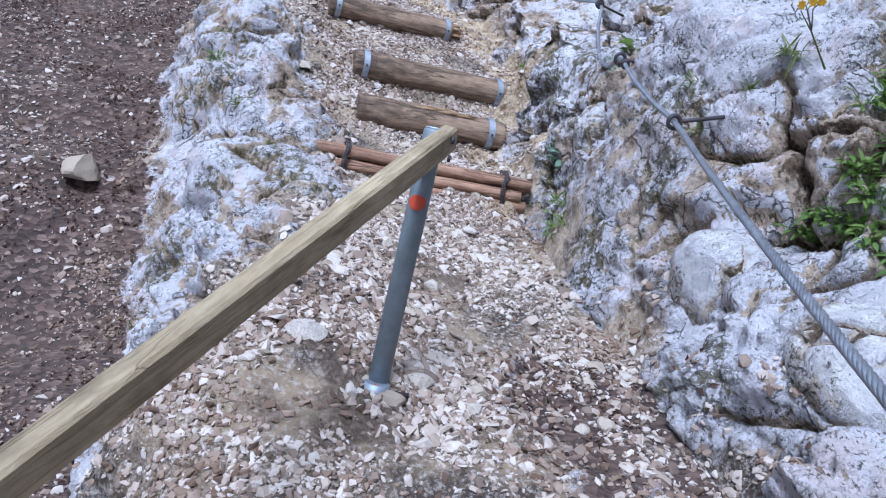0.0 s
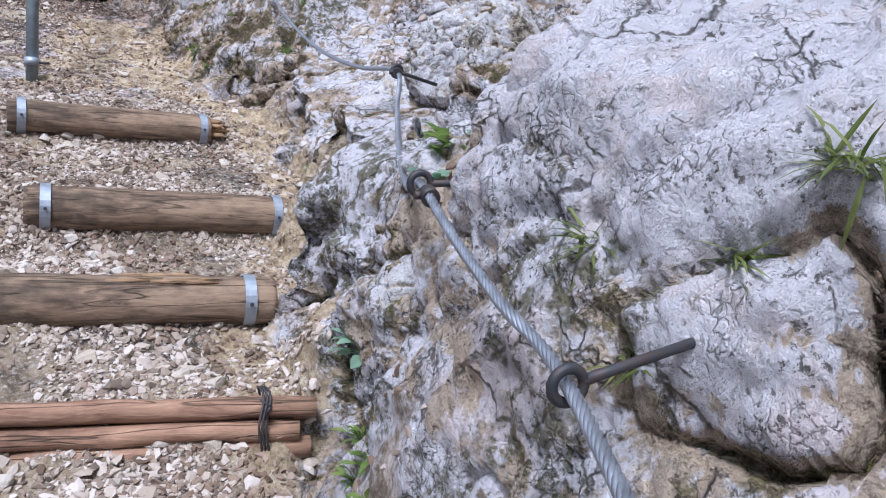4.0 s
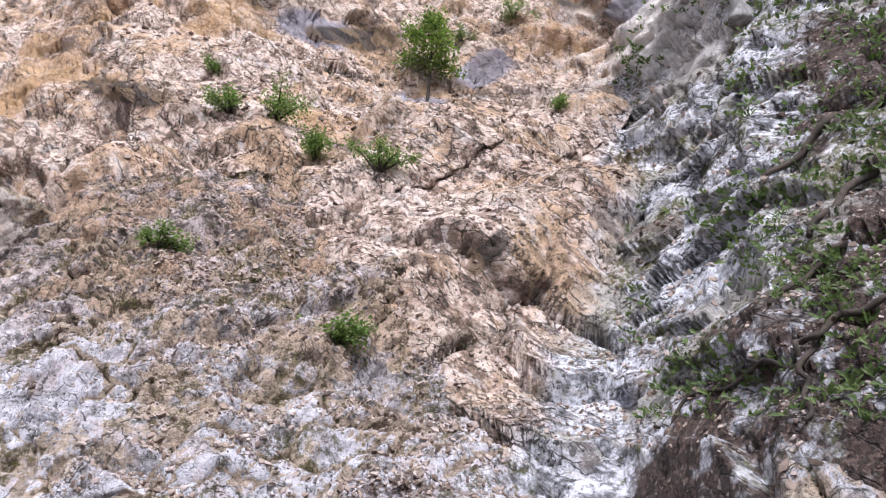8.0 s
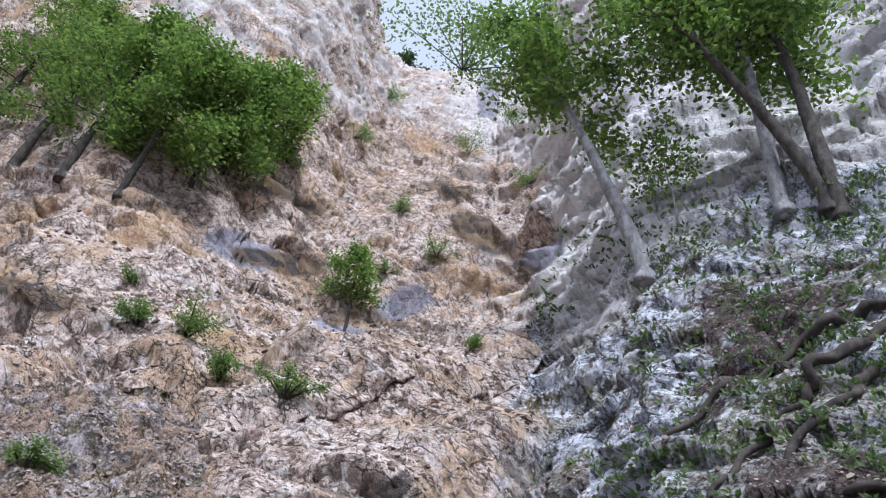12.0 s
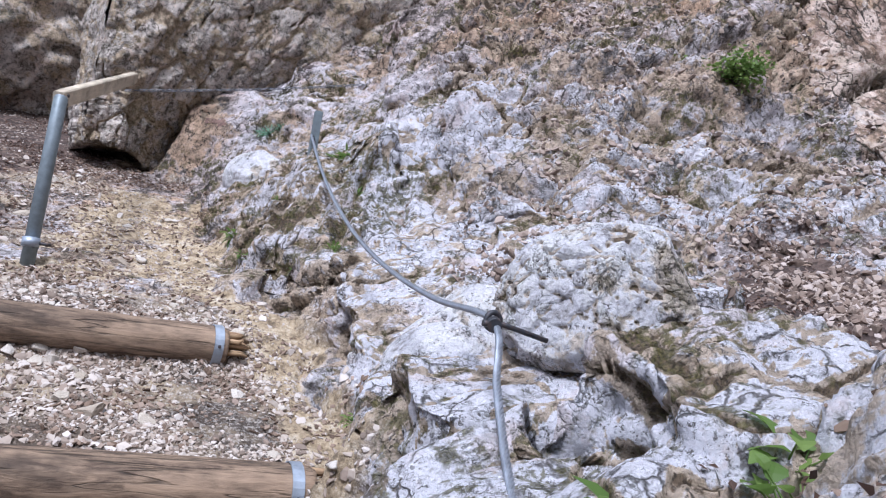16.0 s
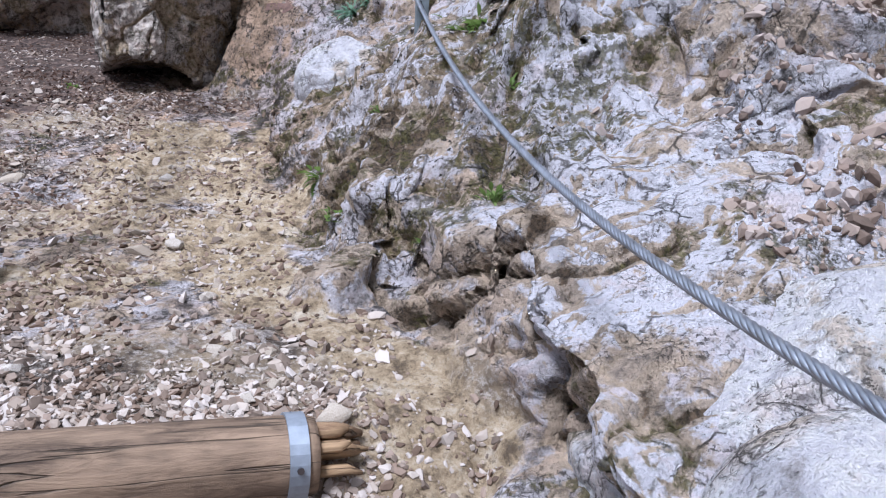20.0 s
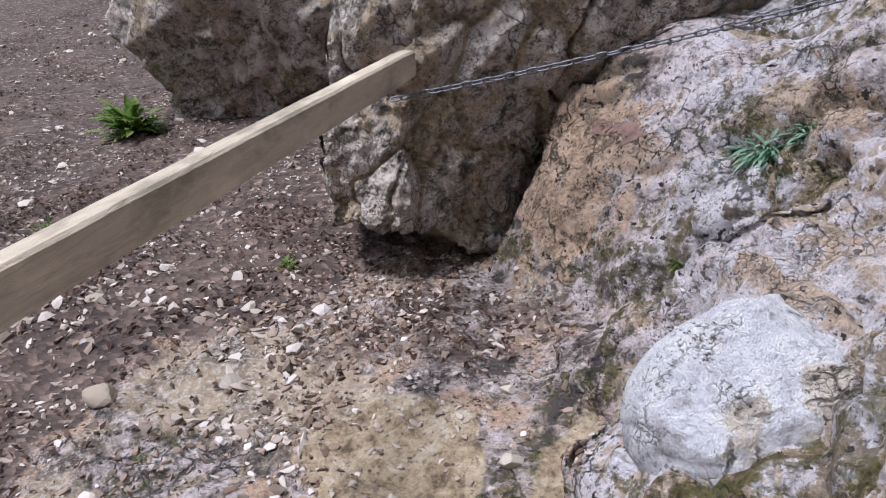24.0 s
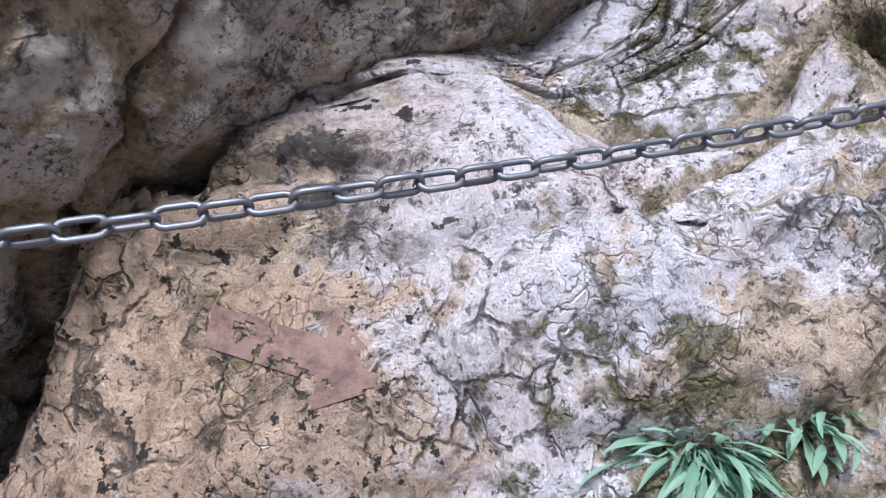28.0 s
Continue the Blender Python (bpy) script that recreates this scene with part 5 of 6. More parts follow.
boulder("slab", "large pale fissured limestone slab", (1.22, 5.15, 1.60), (0.52, 0.55, 0.34), (22, -14, 8), 51, PALE_ROCK, 6, 8, 0.014, 0.92)
boulder("slab", "pale split plate of rock behind the cable bolt", (1.0, 4.72, 1.62), (0.24, 0.26, 0.18), (10, -25, 25), 57, PALE_ROCK, 6, 8, 0.014, 0.92)
boulder("boulder", "smooth pale rock beside the arrow slab", (0.20, 7.36, 2.35), (0.27, 0.22, 0.20), (0, -12, 20), 62, PALE_ROCK, 6, 9, 0.014, 0.86)
# ---- to lay things on the finished surfaces ----
from mathutils.bvhtree import BVHTree


def tree_of(ob):
    me = ob.data
    co = np.empty(len(me.vertices) * 3, np.float32)
    me.vertices.foreach_get("co", co)
    ids = np.empty(len(me.loops), np.int32)
    me.loops.foreach_get("vertex_index", ids)
    return BVHTree.FromPolygons(co.reshape(-1, 3).tolist(), ids.reshape(-1, 4).tolist())


NEAR_BVH, FAR_BVH, HILL_BVH = tree_of(GROUND), tree_of(CLIFF_OB), tree_of(HILL)
STAND = Vector((0.5, 2.1, 2.28))


def drop(x, y, top=6.0):
    place, normal, *_ = NEAR_BVH.ray_cast(Vector((x, y, top)), Vector((0, 0, -1)))
    if place:
        return place, normal
    hits = [h for h in (t.ray_cast(Vector((x, y, top + 8)), Vector((0, 0, -1))) for t in (FAR_BVH, HILL_BVH)) if h[0]]
    best = max(hits, key=lambda h: h[0].z) if hits else (Vector((x, y, height_at(x, y))), Vector((0, 0, 1)))
    return best[0], (best[1] if best[1].z > 0 else -best[1])


def bearing(az, el, near=False):
    """The surface seen from the resting place in the gully in one direction."""
    a, e = radians(az), radians(el)
    way = Vector((math.sin(a) * math.cos(e), math.cos(a) * math.cos(e), math.sin(e)))
    hits = [h for h in (NEAR_BVH.ray_cast(STAND, way), FAR_BVH.ray_cast(STAND, way)) if h[0]]
    best = min(hits, key=lambda h: h[3]) if hits else (STAND + way * 12, Vector((0, 0, 1)), 0, 12)
    return best[0], best[1]


def touch(p):
    place, normal, *_ = NEAR_BVH.find_nearest(Vector(p))
    return place, normal


# ---- loose stones, grit and dead leaves ----
def stone_shapes(count, seed):
    """Flat, angular chips as arrays of corners, all with the same faces."""
    bm = bmesh.new()
    bmesh.ops.create_icosphere(bm, subdivisions=1, radius=1.0)
    co = np.array([v.co for v in bm.verts])
    faces = np.array([[v.index for v in f.verts] for f in bm.faces])
    bm.free()
    rng = np.random.default_rng(seed)
    shapes = []
    for _ in range(count):
        c = co.copy()
        for k in range(5):
            n = rng.normal(size=3) * (1, 1, 0.5)
            n /= np.linalg.norm(n)
            c -= np.maximum(c @ n - rng.uniform(0.25, 0.6), 0)[:, None] * n
        c[:, 2] = np.clip(c[:, 2] + 0.3 * rng.normal() * c[:, 0] + 0.3 * rng.normal() * c[:, 1], -0.6, rng.uniform(0.35, 0.8))
        shapes.append(c * (rng.uniform(0.8, 1.5), rng.uniform(0.6, 1.1), rng.uniform(0.6, 1.2)))
    return shapes, faces


def scatter(name, label, category, material, spots, sizes, seed, flat=0.62):
    """Many chips as one mesh."""
    shapes, faces = stone_shapes(16, seed)
    rng = np.random.default_rng(seed)
    verts, polys, base = [], [], 0
    for (p, n), size in zip(spots, sizes):
        c = shapes[rng.integers(len(shapes))] * size * (1, 1, flat)
        a, t = rng.uniform(0, 6.283), rng.normal(0, 0.3, 2)
        rot = np.array(Euler((t[0], t[1], a)).to_matrix())
        tilt = np.array(Vector((0, 0, 1)).rotation_difference(n).to_matrix())
        verts.append(c @ rot.T @ tilt.T + np.array(p + n * size * flat * 0.25))
        polys.append(faces + base)
        base += len(c)
    me = bpy.data.meshes.new(name)
    me.from_pydata(np.concatenate(verts).tolist(), [], np.concatenate(polys).tolist())
    me.materials.append(material)
    return tagged(new(name, me), label, category, kind="stuff")


def spots_where(count, xr, yr, want, seed):
    """Random places on the ground, kept where want(gravel, litter, x, y) says."""
    rng = np.random.default_rng(seed)
    out = []
    while len(out) < count:
        x, y = rng.uniform(*xr, 4000), rng.uniform(*yr, 4000)
        z, gravel, litter, _, _, sand, _ = land(x, y)
        keep = rng.random(4000) < want(gravel * (1 - 0.8 * sand), litter, x, y)
        for i in np.flatnonzero(keep):
            out.append(drop(float(x[i]), float(y[i])))
            if len(out) == count:
                break
    return out


rng = np.random.default_rng(11)
clump = lambda x, y: np.clip(0.48 + 2.3 * fbm(np.stack([x * 2.2, y * 2.2, 0 * x], 1), 3), 0.04, 1)
grit = spots_where(30000, (-1.0, 1.2), (1.0, 8.4), lambda g, l, x, y: g * clump(x, y) * (1 - 0.65 * smooth(5.0, 6.0, y)), 3)
earthy = spots_where(20000, (-1.3, 1.2), (1.0, 8.5), lambda g, l, x, y: np.maximum(g, 0.6 * l) * clump(x + 3, y + 1), 13)
scatter("gravel", "brown earthy grit between the pale stones", "gravel", DULL, earthy, 0.005 + 0.014 * rng.random(20000) ** 2.0, 15)
scatter("gravel", "pale limestone gravel strewn over the path", "gravel", CHIP, grit, 0.005 + 0.012 * rng.random(30000) ** 2.0, 5)
slabs = spots_where(420, (-1.1, 0.8), (1.2, 3.4), lambda g, l, x, y: g * clump(x + 5, y + 2) ** 2 * np.where(x < 0.25, 1.0, 0.3), 9)
scatter("gravel", "flat pale limestone pieces on the path", "gravel", CHIP, slabs, 0.014 + 0.026 * rng.random(420) ** 2.5, 7)
coarse = spots_where(8000, (-1.2, 1.2), (1.2, 7.4), lambda g, l, x, y: g * clump(x + 5, y) ** 2 * (1 - 0.7 * smooth(5.0, 6.0, y)), 8)
scatter("gravel", "coarse pale limestone chippings on the path", "gravel", CHIP, coarse, 0.010 + 0.018 * rng.random(8000) ** 2.5, 6)
rubble = spots_where(9000, (0.8, 3.3), (3.6, 8.2), lambda g, l, x, y: (1 - g) * clump(x, y + 9) ** 1.5 * smooth(1.2, 2.0, np.hypot(x - 0.6, y - 3.4)) * np.where((x - foot(y) > 0.55) & ((y < 6.1) | (x > 1.5)), 1.0, 0.0), 18)
scatter("rubble", "broken limestone rubble on the slope", "rubble", SCREE, rubble, 0.006 + 0.022 * rng.random(9000) ** 3, 16, 0.9)
shelf = spots_where(7000, (1.2, 3.35), (2.0, 6.0), lambda g, l, x, y: l * clump(x + 7, y), 88)
scatter("rubble", "broken stones half sunk in the brown slope", "rubble", SCREE, shelf, 0.005 + 0.028 * rng.random(7000) ** 3, 86, 0.9)
mixed = spots_where(3600, (-3.6, 2.6), (1.2, 8.7), lambda g, l, x, y: l * clump(x, y), 28)
scatter("rubble", "small pale stones among the leaf litter", "rubble", DULL, mixed, 0.005 + 0.018 * rng.random(3600) ** 3, 26)


tread = spots_where(700, (-2.0, -0.4), (6.0, 8.1), lambda g, l, x, y: np.maximum(g, 0.7 * l) * clump(x + 4, y + 1) ** 2, 78)
scatter("rubble", "pale angular stones on the trodden rock below the overhang", "rubble", CHIP, tread, 0.008 + 0.026 * rng.random(700) ** 3, 76)
beyond = spots_where(2200, (-7.5, -0.9), (8.3, 16.0), lambda g, l, x, y: clump(x, y + 4) ** 2 * (np.abs(x + 2.4) > 0.0), 58)
scatter("rubble", "pale stones strewn among leaves beside the big block", "rubble", CHIP, beyond, 0.008 + 0.04 * rng.random(2200) ** 3, 56)
flecks = spots_where(15000, (-3.8, -0.5), (1.2, 11.0), lambda g, l, x, y: l * clump(x + 1, y + 7), 68)
scatter("rubble", "small white stone flecks on the dark litter", "rubble", CHIP, flecks, 0.004 + 0.012 * rng.random(15000) ** 2.5, 66)
strewn = spots_where(1500, (-3.4, -0.6), (1.2, 6.5), lambda g, l, x, y: l * clump(x, y + 4) ** 2, 48)
scatter("rubble", "pale angular stones strewn over the brown slope", "rubble", CHIP, strewn, 0.006 + 0.03 * rng.random(1500) ** 3, 46)


def far_rubble(count, seed):
    rnd = random.Random(seed)
    out = []
    while len(out) < count:
        az, el = rnd.uniform(8, 84), rnd.uniform(6, 34)
        p, n = bearing(az, el)
        if (p - STAND).length < 16 and n.z > 0.45:
            out.append((p, n))
    return out


spots = far_rubble(5000, 4)
reach = np.array([(p - STAND).length for p, _ in spots])
scatter("rubble", "scree and broken blocks lying in the gully", "rubble", SCREE, spots, reach * (0.0015 + 0.005 * rng.random(5000) ** 3), 36, 0.9)


def dead_leaves(count, seed, xr=(-2.9, 2.6), yr=(1.0, 8.7), least=0.0):
    rnd = random.Random(seed)
    spots = spots_where(count, xr, yr, lambda g, l, x, y: np.maximum(l, least) * clump(x + 2, y), seed)
    verts, faces = [], []
    for p, n in spots:
        size, a = rnd.uniform(0.007, 0.018), rnd.uniform(0, 6.28)
        m = Vector((0, 0, 1)).rotation_difference(n).to_matrix() @ Euler((rnd.gauss(0, 0.5), rnd.gauss(0, 0.5), a)).to_matrix()
        k, curl = len(verts), rnd.uniform(0.1, 0.6) * size
        for c in ((-size, 0, 0), (0, -0.45 * size, curl), (size, 0, 0.2 * size), (0, 0.45 * size, curl)):
            verts.append(p + n * 0.006 + m @ Vector(c))
        faces += [(k, k + 1, k + 2), (k, k + 2, k + 3)]
    me = bpy.data.meshes.new("leaf_litter")
    me.from_pydata(verts, [], faces)
    me.materials.append(BROWN_LEAF)
    return tagged(new("leaf_litter", me), "dead brown leaves lying on the slope", "leaf litter", kind="stuff")


dead_leaves(11000, 12)
dead_leaves(16000, 13, (-7.5, -0.9), (8.3, 16.0), 0.8)

STONE_MESHES = []
for n in range(9):
    bm = rock_bmesh((1.1, 0.85, 0.6), 100 + n, 3, 11, 0.012, 0.66)
    for f in bm.faces:
        f.smooth = False
    me = bpy.data.meshes.new("stone")
    bm.to_mesh(me)
    bm.free()
    me.materials.append(STONE)
    STONE_MESHES.append(me)


def loose_stone(x, y, size, seed):
    rnd = random.Random(seed)
    p, n = drop(x, y)
    ob = linked("stone", STONE_MESHES[seed % 9])
    ob.matrix_basis = Matrix.Translation(p + n * size * 0.18) @ pose(0, 0, 0, rnd.uniform(-15, 15), rnd.uniform(-15, 15), rnd.uniform(0, 360)) @ Matrix.Scale(size, 4)
    return tagged(ob, "loose pale limestone stone lying on the path", "stone", "loose stones")


for n, (x, y, size) in enumerate([(-1.46, 3.45, 0.13), (-0.27, 1.93, 0.05), (0.13, 2.16, 0.045), (-0.32, 1.83, 0.07), (-0.57, 4.1, 0.05), (0.32, 4.98, 0.032), (-0.07, 4.63, 0.05), (0.54, 1.44, 0.035), (0.46, 1.40, 0.026), (-0.22, 1.5, 0.06), (0.06, 1.45, 0.05),
                                 (0.08, 4.64, 0.04), (-0.17, 4.71, 0.045), (-1.74, 8.02, 0.035), (-1.28, 7.87, 0.028), (-1.06, 7.80, 0.03), (-0.99, 7.67, 0.034), (-1.38, 7.39, 0.06), (-1.09, 7.53, 0.04), (-2.5, 9.1, 0.07), (-3.19, 8.9, 0.05), (-1.8, 7.76, 0.045), (-1.03, 6.88, 0.06)]):
    loose_stone(x, y, size, n)
rnd = random.Random(77)
for n, (p, _) in enumerate(spots_where(130, (-0.9, 0.9), (1.3, 8.0), lambda g, l, x, y: g * clump(x + 5, y) ** 2, 40)):
    loose_stone(p.x, p.y, rnd.uniform(0.02, 0.042), 30 + n)


# ---- plants ----
def leaf_blade(bm, at, way, up, length, wide, droop=0.3, folds=3):
    """A pointed leaf, folded along its rib."""
    side = way.cross(up).normalized()
    rows = []
    for k in range(folds + 1):
        t = k / folds
        w = wide * math.sin(math.pi * min(0.97, 0.12 + 0.85 * t)) * 0.5
        c = at + way * length * t - up * droop * length * t * t
        rows.append((bm.verts.new(c - side * w + up * w * 0.3), bm.verts.new(c), bm.verts.new(c + side * w + up * w * 0.3)))
    for a, b in zip(rows, rows[1:]):
        bm.faces.new((a[0], a[1], b[1], b[0]))
        bm.faces.new((a[1], a[2], b[2], b[1]))


def tuft(place, normal, count, length, wide, material, seed, label, name="plant", stems=True, upright=0.6):
    """A plant of blades or leaves on short stems."""
    rnd = random.Random(seed)
    ob = thing(name, label, name.replace("_", " "), m=Matrix.Translation(place))
    bm, sb = bmesh.new(), bmesh.new()
    for _ in range(count):
        way = Vector((rnd.gauss(0, 1), rnd.gauss(0, 1), rnd.gauss(0, 0.5)))
        way = (way.normalized() + normal * upright * rnd.uniform(0.3, 1.2) + Vector((0, 0, 0.35))).normalized()
        up = (Vector((0, 0, 1)) - way * way.z + Vector((rnd.gauss(0, 0.2), rnd.gauss(0, 0.2), 0.05))).normalized()
        k = rnd.uniform(0.55, 1.15)
        root = Vector((rnd.gauss(0, 1), rnd.gauss(0, 1), rnd.gauss(0, 0.6))) * length * 0.3
        stem = length * rnd.uniform(0.3, 1.0) if stems else 0.0
        tip = root + way * stem
        if stems:
            tube([root * 0.5 - normal * 0.02, tip], [0.0022, 0.0012], 4, False, sb)
        leaf_blade(bm, tip if stems else root * 0.5, way, up, length * k, wide * k, rnd.uniform(0.15, 0.6))
    part("foliage", bm, material, ob)
    if stems:
        part("stem", sb, material, ob)
    else:
        sb.free()
    return ob


def grow_plant(p, *rest):
    place, normal = touch(p)
    return tuft(place, normal, *rest)


weeds = random.Random(31)
WEED_AZ, WEED_EL = (32.5, 45.0), (-14.0, 2.0)
for n in range(52):
    a, e = radians(weeds.uniform(WEED_AZ[0], WEED_AZ[1])), radians(weeds.uniform(WEED_EL[0], WEED_EL[1]))
    hit = NEAR_BVH.ray_cast(Vector((0.0, 0.15, 1.76)), Vector((math.sin(a) * math.cos(e), math.cos(a) * math.cos(e), math.sin(e))))[0]
    if hit is None or weeds.random() < 0.25:
        continue
    p = hit
    grow_plant(p, 26, 0.038, 0.017, GREEN, 200 + n, "leafy green weed growing from the rock face", "plant")
for n, p in enumerate([(0.98, 2.3, 1.58), (1.0, 2.24, 1.50), (0.84, 1.84, 1.86), (0.95, 2.12, 1.7)]):
    grow_plant(p, 46, 0.075, 0.006, GRASSY, 230 + n, "tuft of thin grass in a rock crevice", "grass_tuft", False, 0.4)
for n, p in enumerate([(0.83, 3.06, 1.61), (0.9, 3.03, 1.63), (0.92, 3.04, 1.72), (0.85, 3.07, 1.71), (0.69, 3.11, 1.2), (0.95, 2.98, 1.65), (1.0, 3.08, 1.7), (1.08, 3.14, 1.75), (0.88, 2.92, 1.6), (1.15, 3.2, 1.8)]):
    grow_plant(p, 14, 0.048, 0.045, (BLUE_GREEN, GREEN)[n % 2], 240 + n, "small plant with broad soft leaves in a crevice", "plant")
for n, p in enumerate([(1.06, 4.37, 1.5), (1.17, 4.36, 1.6), (1.47, 4.24, 1.75), (0.15, 6.75, 1.95), (0.79, 6.71, 2.1), (0.58, 6.87, 2.4), (0.95, 6.69, 2.2), (0.2, 6.3, 1.85)]):
    grow_plant(p, 22, 0.045, 0.022, GREEN, 260 + n, "small green herb rooted between the rocks", "plant")
for n, p in enumerate([(-1.31, 8.14, 2.26), (-2.5, 8.2, 2.3), (0.72, 2.86, 0.95), (0.76, 2.8, 1.05), (0.7, 2.95, 1.0)]):
    grow_plant(p, 30, 0.035, 0.014, GREEN, 280 + n, "low cushion of green plants at the foot of the rock", "plant")
for n, p in enumerate([(-1.1, 4.5, 1.4), (-1.25, 4.8, 1.5), (-1.0, 4.2, 1.3), (-1.3, 5.1, 1.6), (-0.95, 3.8, 1.2), (-0.62, 3.0, 1.0), (-0.5, 2.5, 0.75), (-0.75, 3.4, 1.1)]):
    grow_plant(p, 40, 0.05, 0.012, (GREEN, GRASSY)[n % 2], 320 + n, "low grassy plants on the rock edge beside the path", "plant", True, 0.5)
for n, p in enumerate([(0.52, 5.95, 1.8), (0.62, 5.8, 1.95), (0.3, 6.3, 1.95), (0.7, 6.4, 2.1), (0.45, 6.6, 2.1), (0.72, 5.0, 1.5), (0.78, 4.6, 1.45), (0.73, 2.75, 0.95), (0.71, 2.7, 1.0), (0.2, 6.0, 1.75)]):
    grow_plant(p, 26, 0.032, 0.014, GREEN, 340 + n, "tiny green herb in a crack of the limestone", "plant")
grow_plant((0.17, 8.22, 2.77), 300, 0.058, 0.010, BLUE_GREEN, 301, "bluish-green rosette of narrow leaves on the arrow slab", "plant")
grow_plant((0.31, 8.16, 2.77), 90, 0.045, 0.010, BLUE_GREEN, 304, "small bluish-green plant beside the rosette", "plant")
grow_plant((-0.03, 8.05, 2.45), 40, 0.05, 0.008, GRASSY, 302, "tuft of grass on the mossy slab", "grass_tuft", False)
grow_plant((-3.2, 9.4, 2.6), 170, 0.11, 0.05, GREEN, 303, "leafy green bush on the litter slope", "bush")


def yellow_flower():
    place, normal = Vector((0.85, 1.79, 1.87)), Vector((-0.6, 0, 0.6))
    ob = thing("flower", "bright yellow flowers above a grass tuft on the rock", "flower", m=Matrix.Translation(place))
    rnd = random.Random(9)
    sb = bmesh.new()
    for n in range(5):
        top = Vector((rnd.uniform(-0.05, 0.03), rnd.uniform(-0.04, 0.04), rnd.uniform(0.03, 0.07)))
        tube([(0.12, 0.02, -0.10), (0.04, 0, -0.02), top * 0.6, top], [0.003, 0.002, 0.0015, 0.001], 5, False, sb)
        bm = bmesh.new()
        for k in range(7):
            a = 6.283 * k / 7
            leaf_blade(bm, top, Vector((math.cos(a), -0.25, math.sin(a))).normalized(), Vector((0, -1, 0.1)), 0.013, 0.010, 0.2, 2)
        part("petals", bm, YELLOW, ob)
    part("stem", sb, GRASSY, ob)


yellow_flower()


# ---- roots on the slope ----
def root(points, r0, r1, seed, label):
    bm = bmesh.new()
    line = curve_points(points, 10)
    radii = [(r0 + (r1 - r0) * k / (len(line) - 1)) * (1 + 0.35 * noise.noise(Vector((k * 0.6, seed, 0)))) for k in range(len(line))]
    line = [p + Vector((noise.noise(Vector((k * 0.21, seed, 3))), noise.noise(Vector((k * 0.21, seed, 7))), noise.noise(Vector((k * 0.21, seed, 9))))) * 0.07 for k, p in enumerate(line)]
    tube(line, [0.55 * r for r in radii], 9, True, bm, 0.4, seed)
    return tagged(part("root", bm, ROOT_BARK), label, "root", "tree roots")


def root_along(bearings, r0, r1, seed, lift=0.03):
    pts = []
    for az, el in bearings:
        p, n = bearing(az, el)
        pts.append(p + n * lift * 0.6)
    near = min(1.0, min((p - STAND).length for p in pts) / 4.0)
    root(pts, r0 * near, r1 * near, seed, "gnarled dark tree root creeping over the rocks")


root_along([(52.0, 7.7), (56.0, 10.3), (60.9, 12.0), (62.6, 13.9), (66.5, 15.5), (71, 17)], 0.016, 0.04, 1.0)
root_along([(62.8, 13.9), (62.0, 10.9), (61.6, 8.1)], 0.035, 0.018, 2.0)
root_along([(59.3, 23.7), (64.9, 28.0), (68.9, 29.1), (73.2, 31.5), (76.8, 31.9), (80, 33)], 0.03, 0.09, 3.0, 0.05)
root_along([(63.3, 20.6), (66.7, 24.4), (70.7, 26.6), (72.0, 28.7), (76.2, 30.2), (80, 32)], 0.03, 0.085, 4.0, 0.05)
root_along([(67.8, 20.4), (69.8, 24.5), (73.3, 26.6), (75.6, 28.1), (79, 30)], 0.035, 0.08, 5.0, 0.05)
root_along([(60, 16), (64, 19), (69, 20.5), (75, 21)], 0.02, 0.05, 6.0)


# ---- trees ----
def leaf_cloud(centres, spread, count, size, seed, droop=0.3):
    """Leaves as small folded diamonds round twig ends."""
    rng = np.random.default_rng(seed)
    c = np.array(centres)[rng.integers(len(centres), size=count)] + rng.normal(size=(count, 3)) * spread
    a = rng.normal(size=(count, 3)) * (1, 1, 0.45) + (0, 0, -droop)
    a /= np.linalg.norm(a, axis=1, keepdims=True)
    b = np.cross(a, rng.normal(size=(count, 3)) * 0.6 + (0, 0, 1.0))
    b /= np.linalg.norm(b, axis=1, keepdims=True) + 1e-6
    n = np.cross(a, b)
    s = size * rng.uniform(0.6, 1.3, (count, 1))
    quad = np.stack([c - a * s * 0.1, c + a * s * 0.4 + b * s * 0.32 + n * s * 0.1, c + a * s, c + a * s * 0.4 - b * s * 0.32 + n * s * 0.1], 1)
    i = np.arange(count)[:, None] * 4
    me = bpy.data.meshes.new("crown")
    me.from_pydata(quad.reshape(-1, 3).tolist(), [], np.concatenate([i + [0, 1, 2], i + [0, 2, 3]]).tolist())
    return me


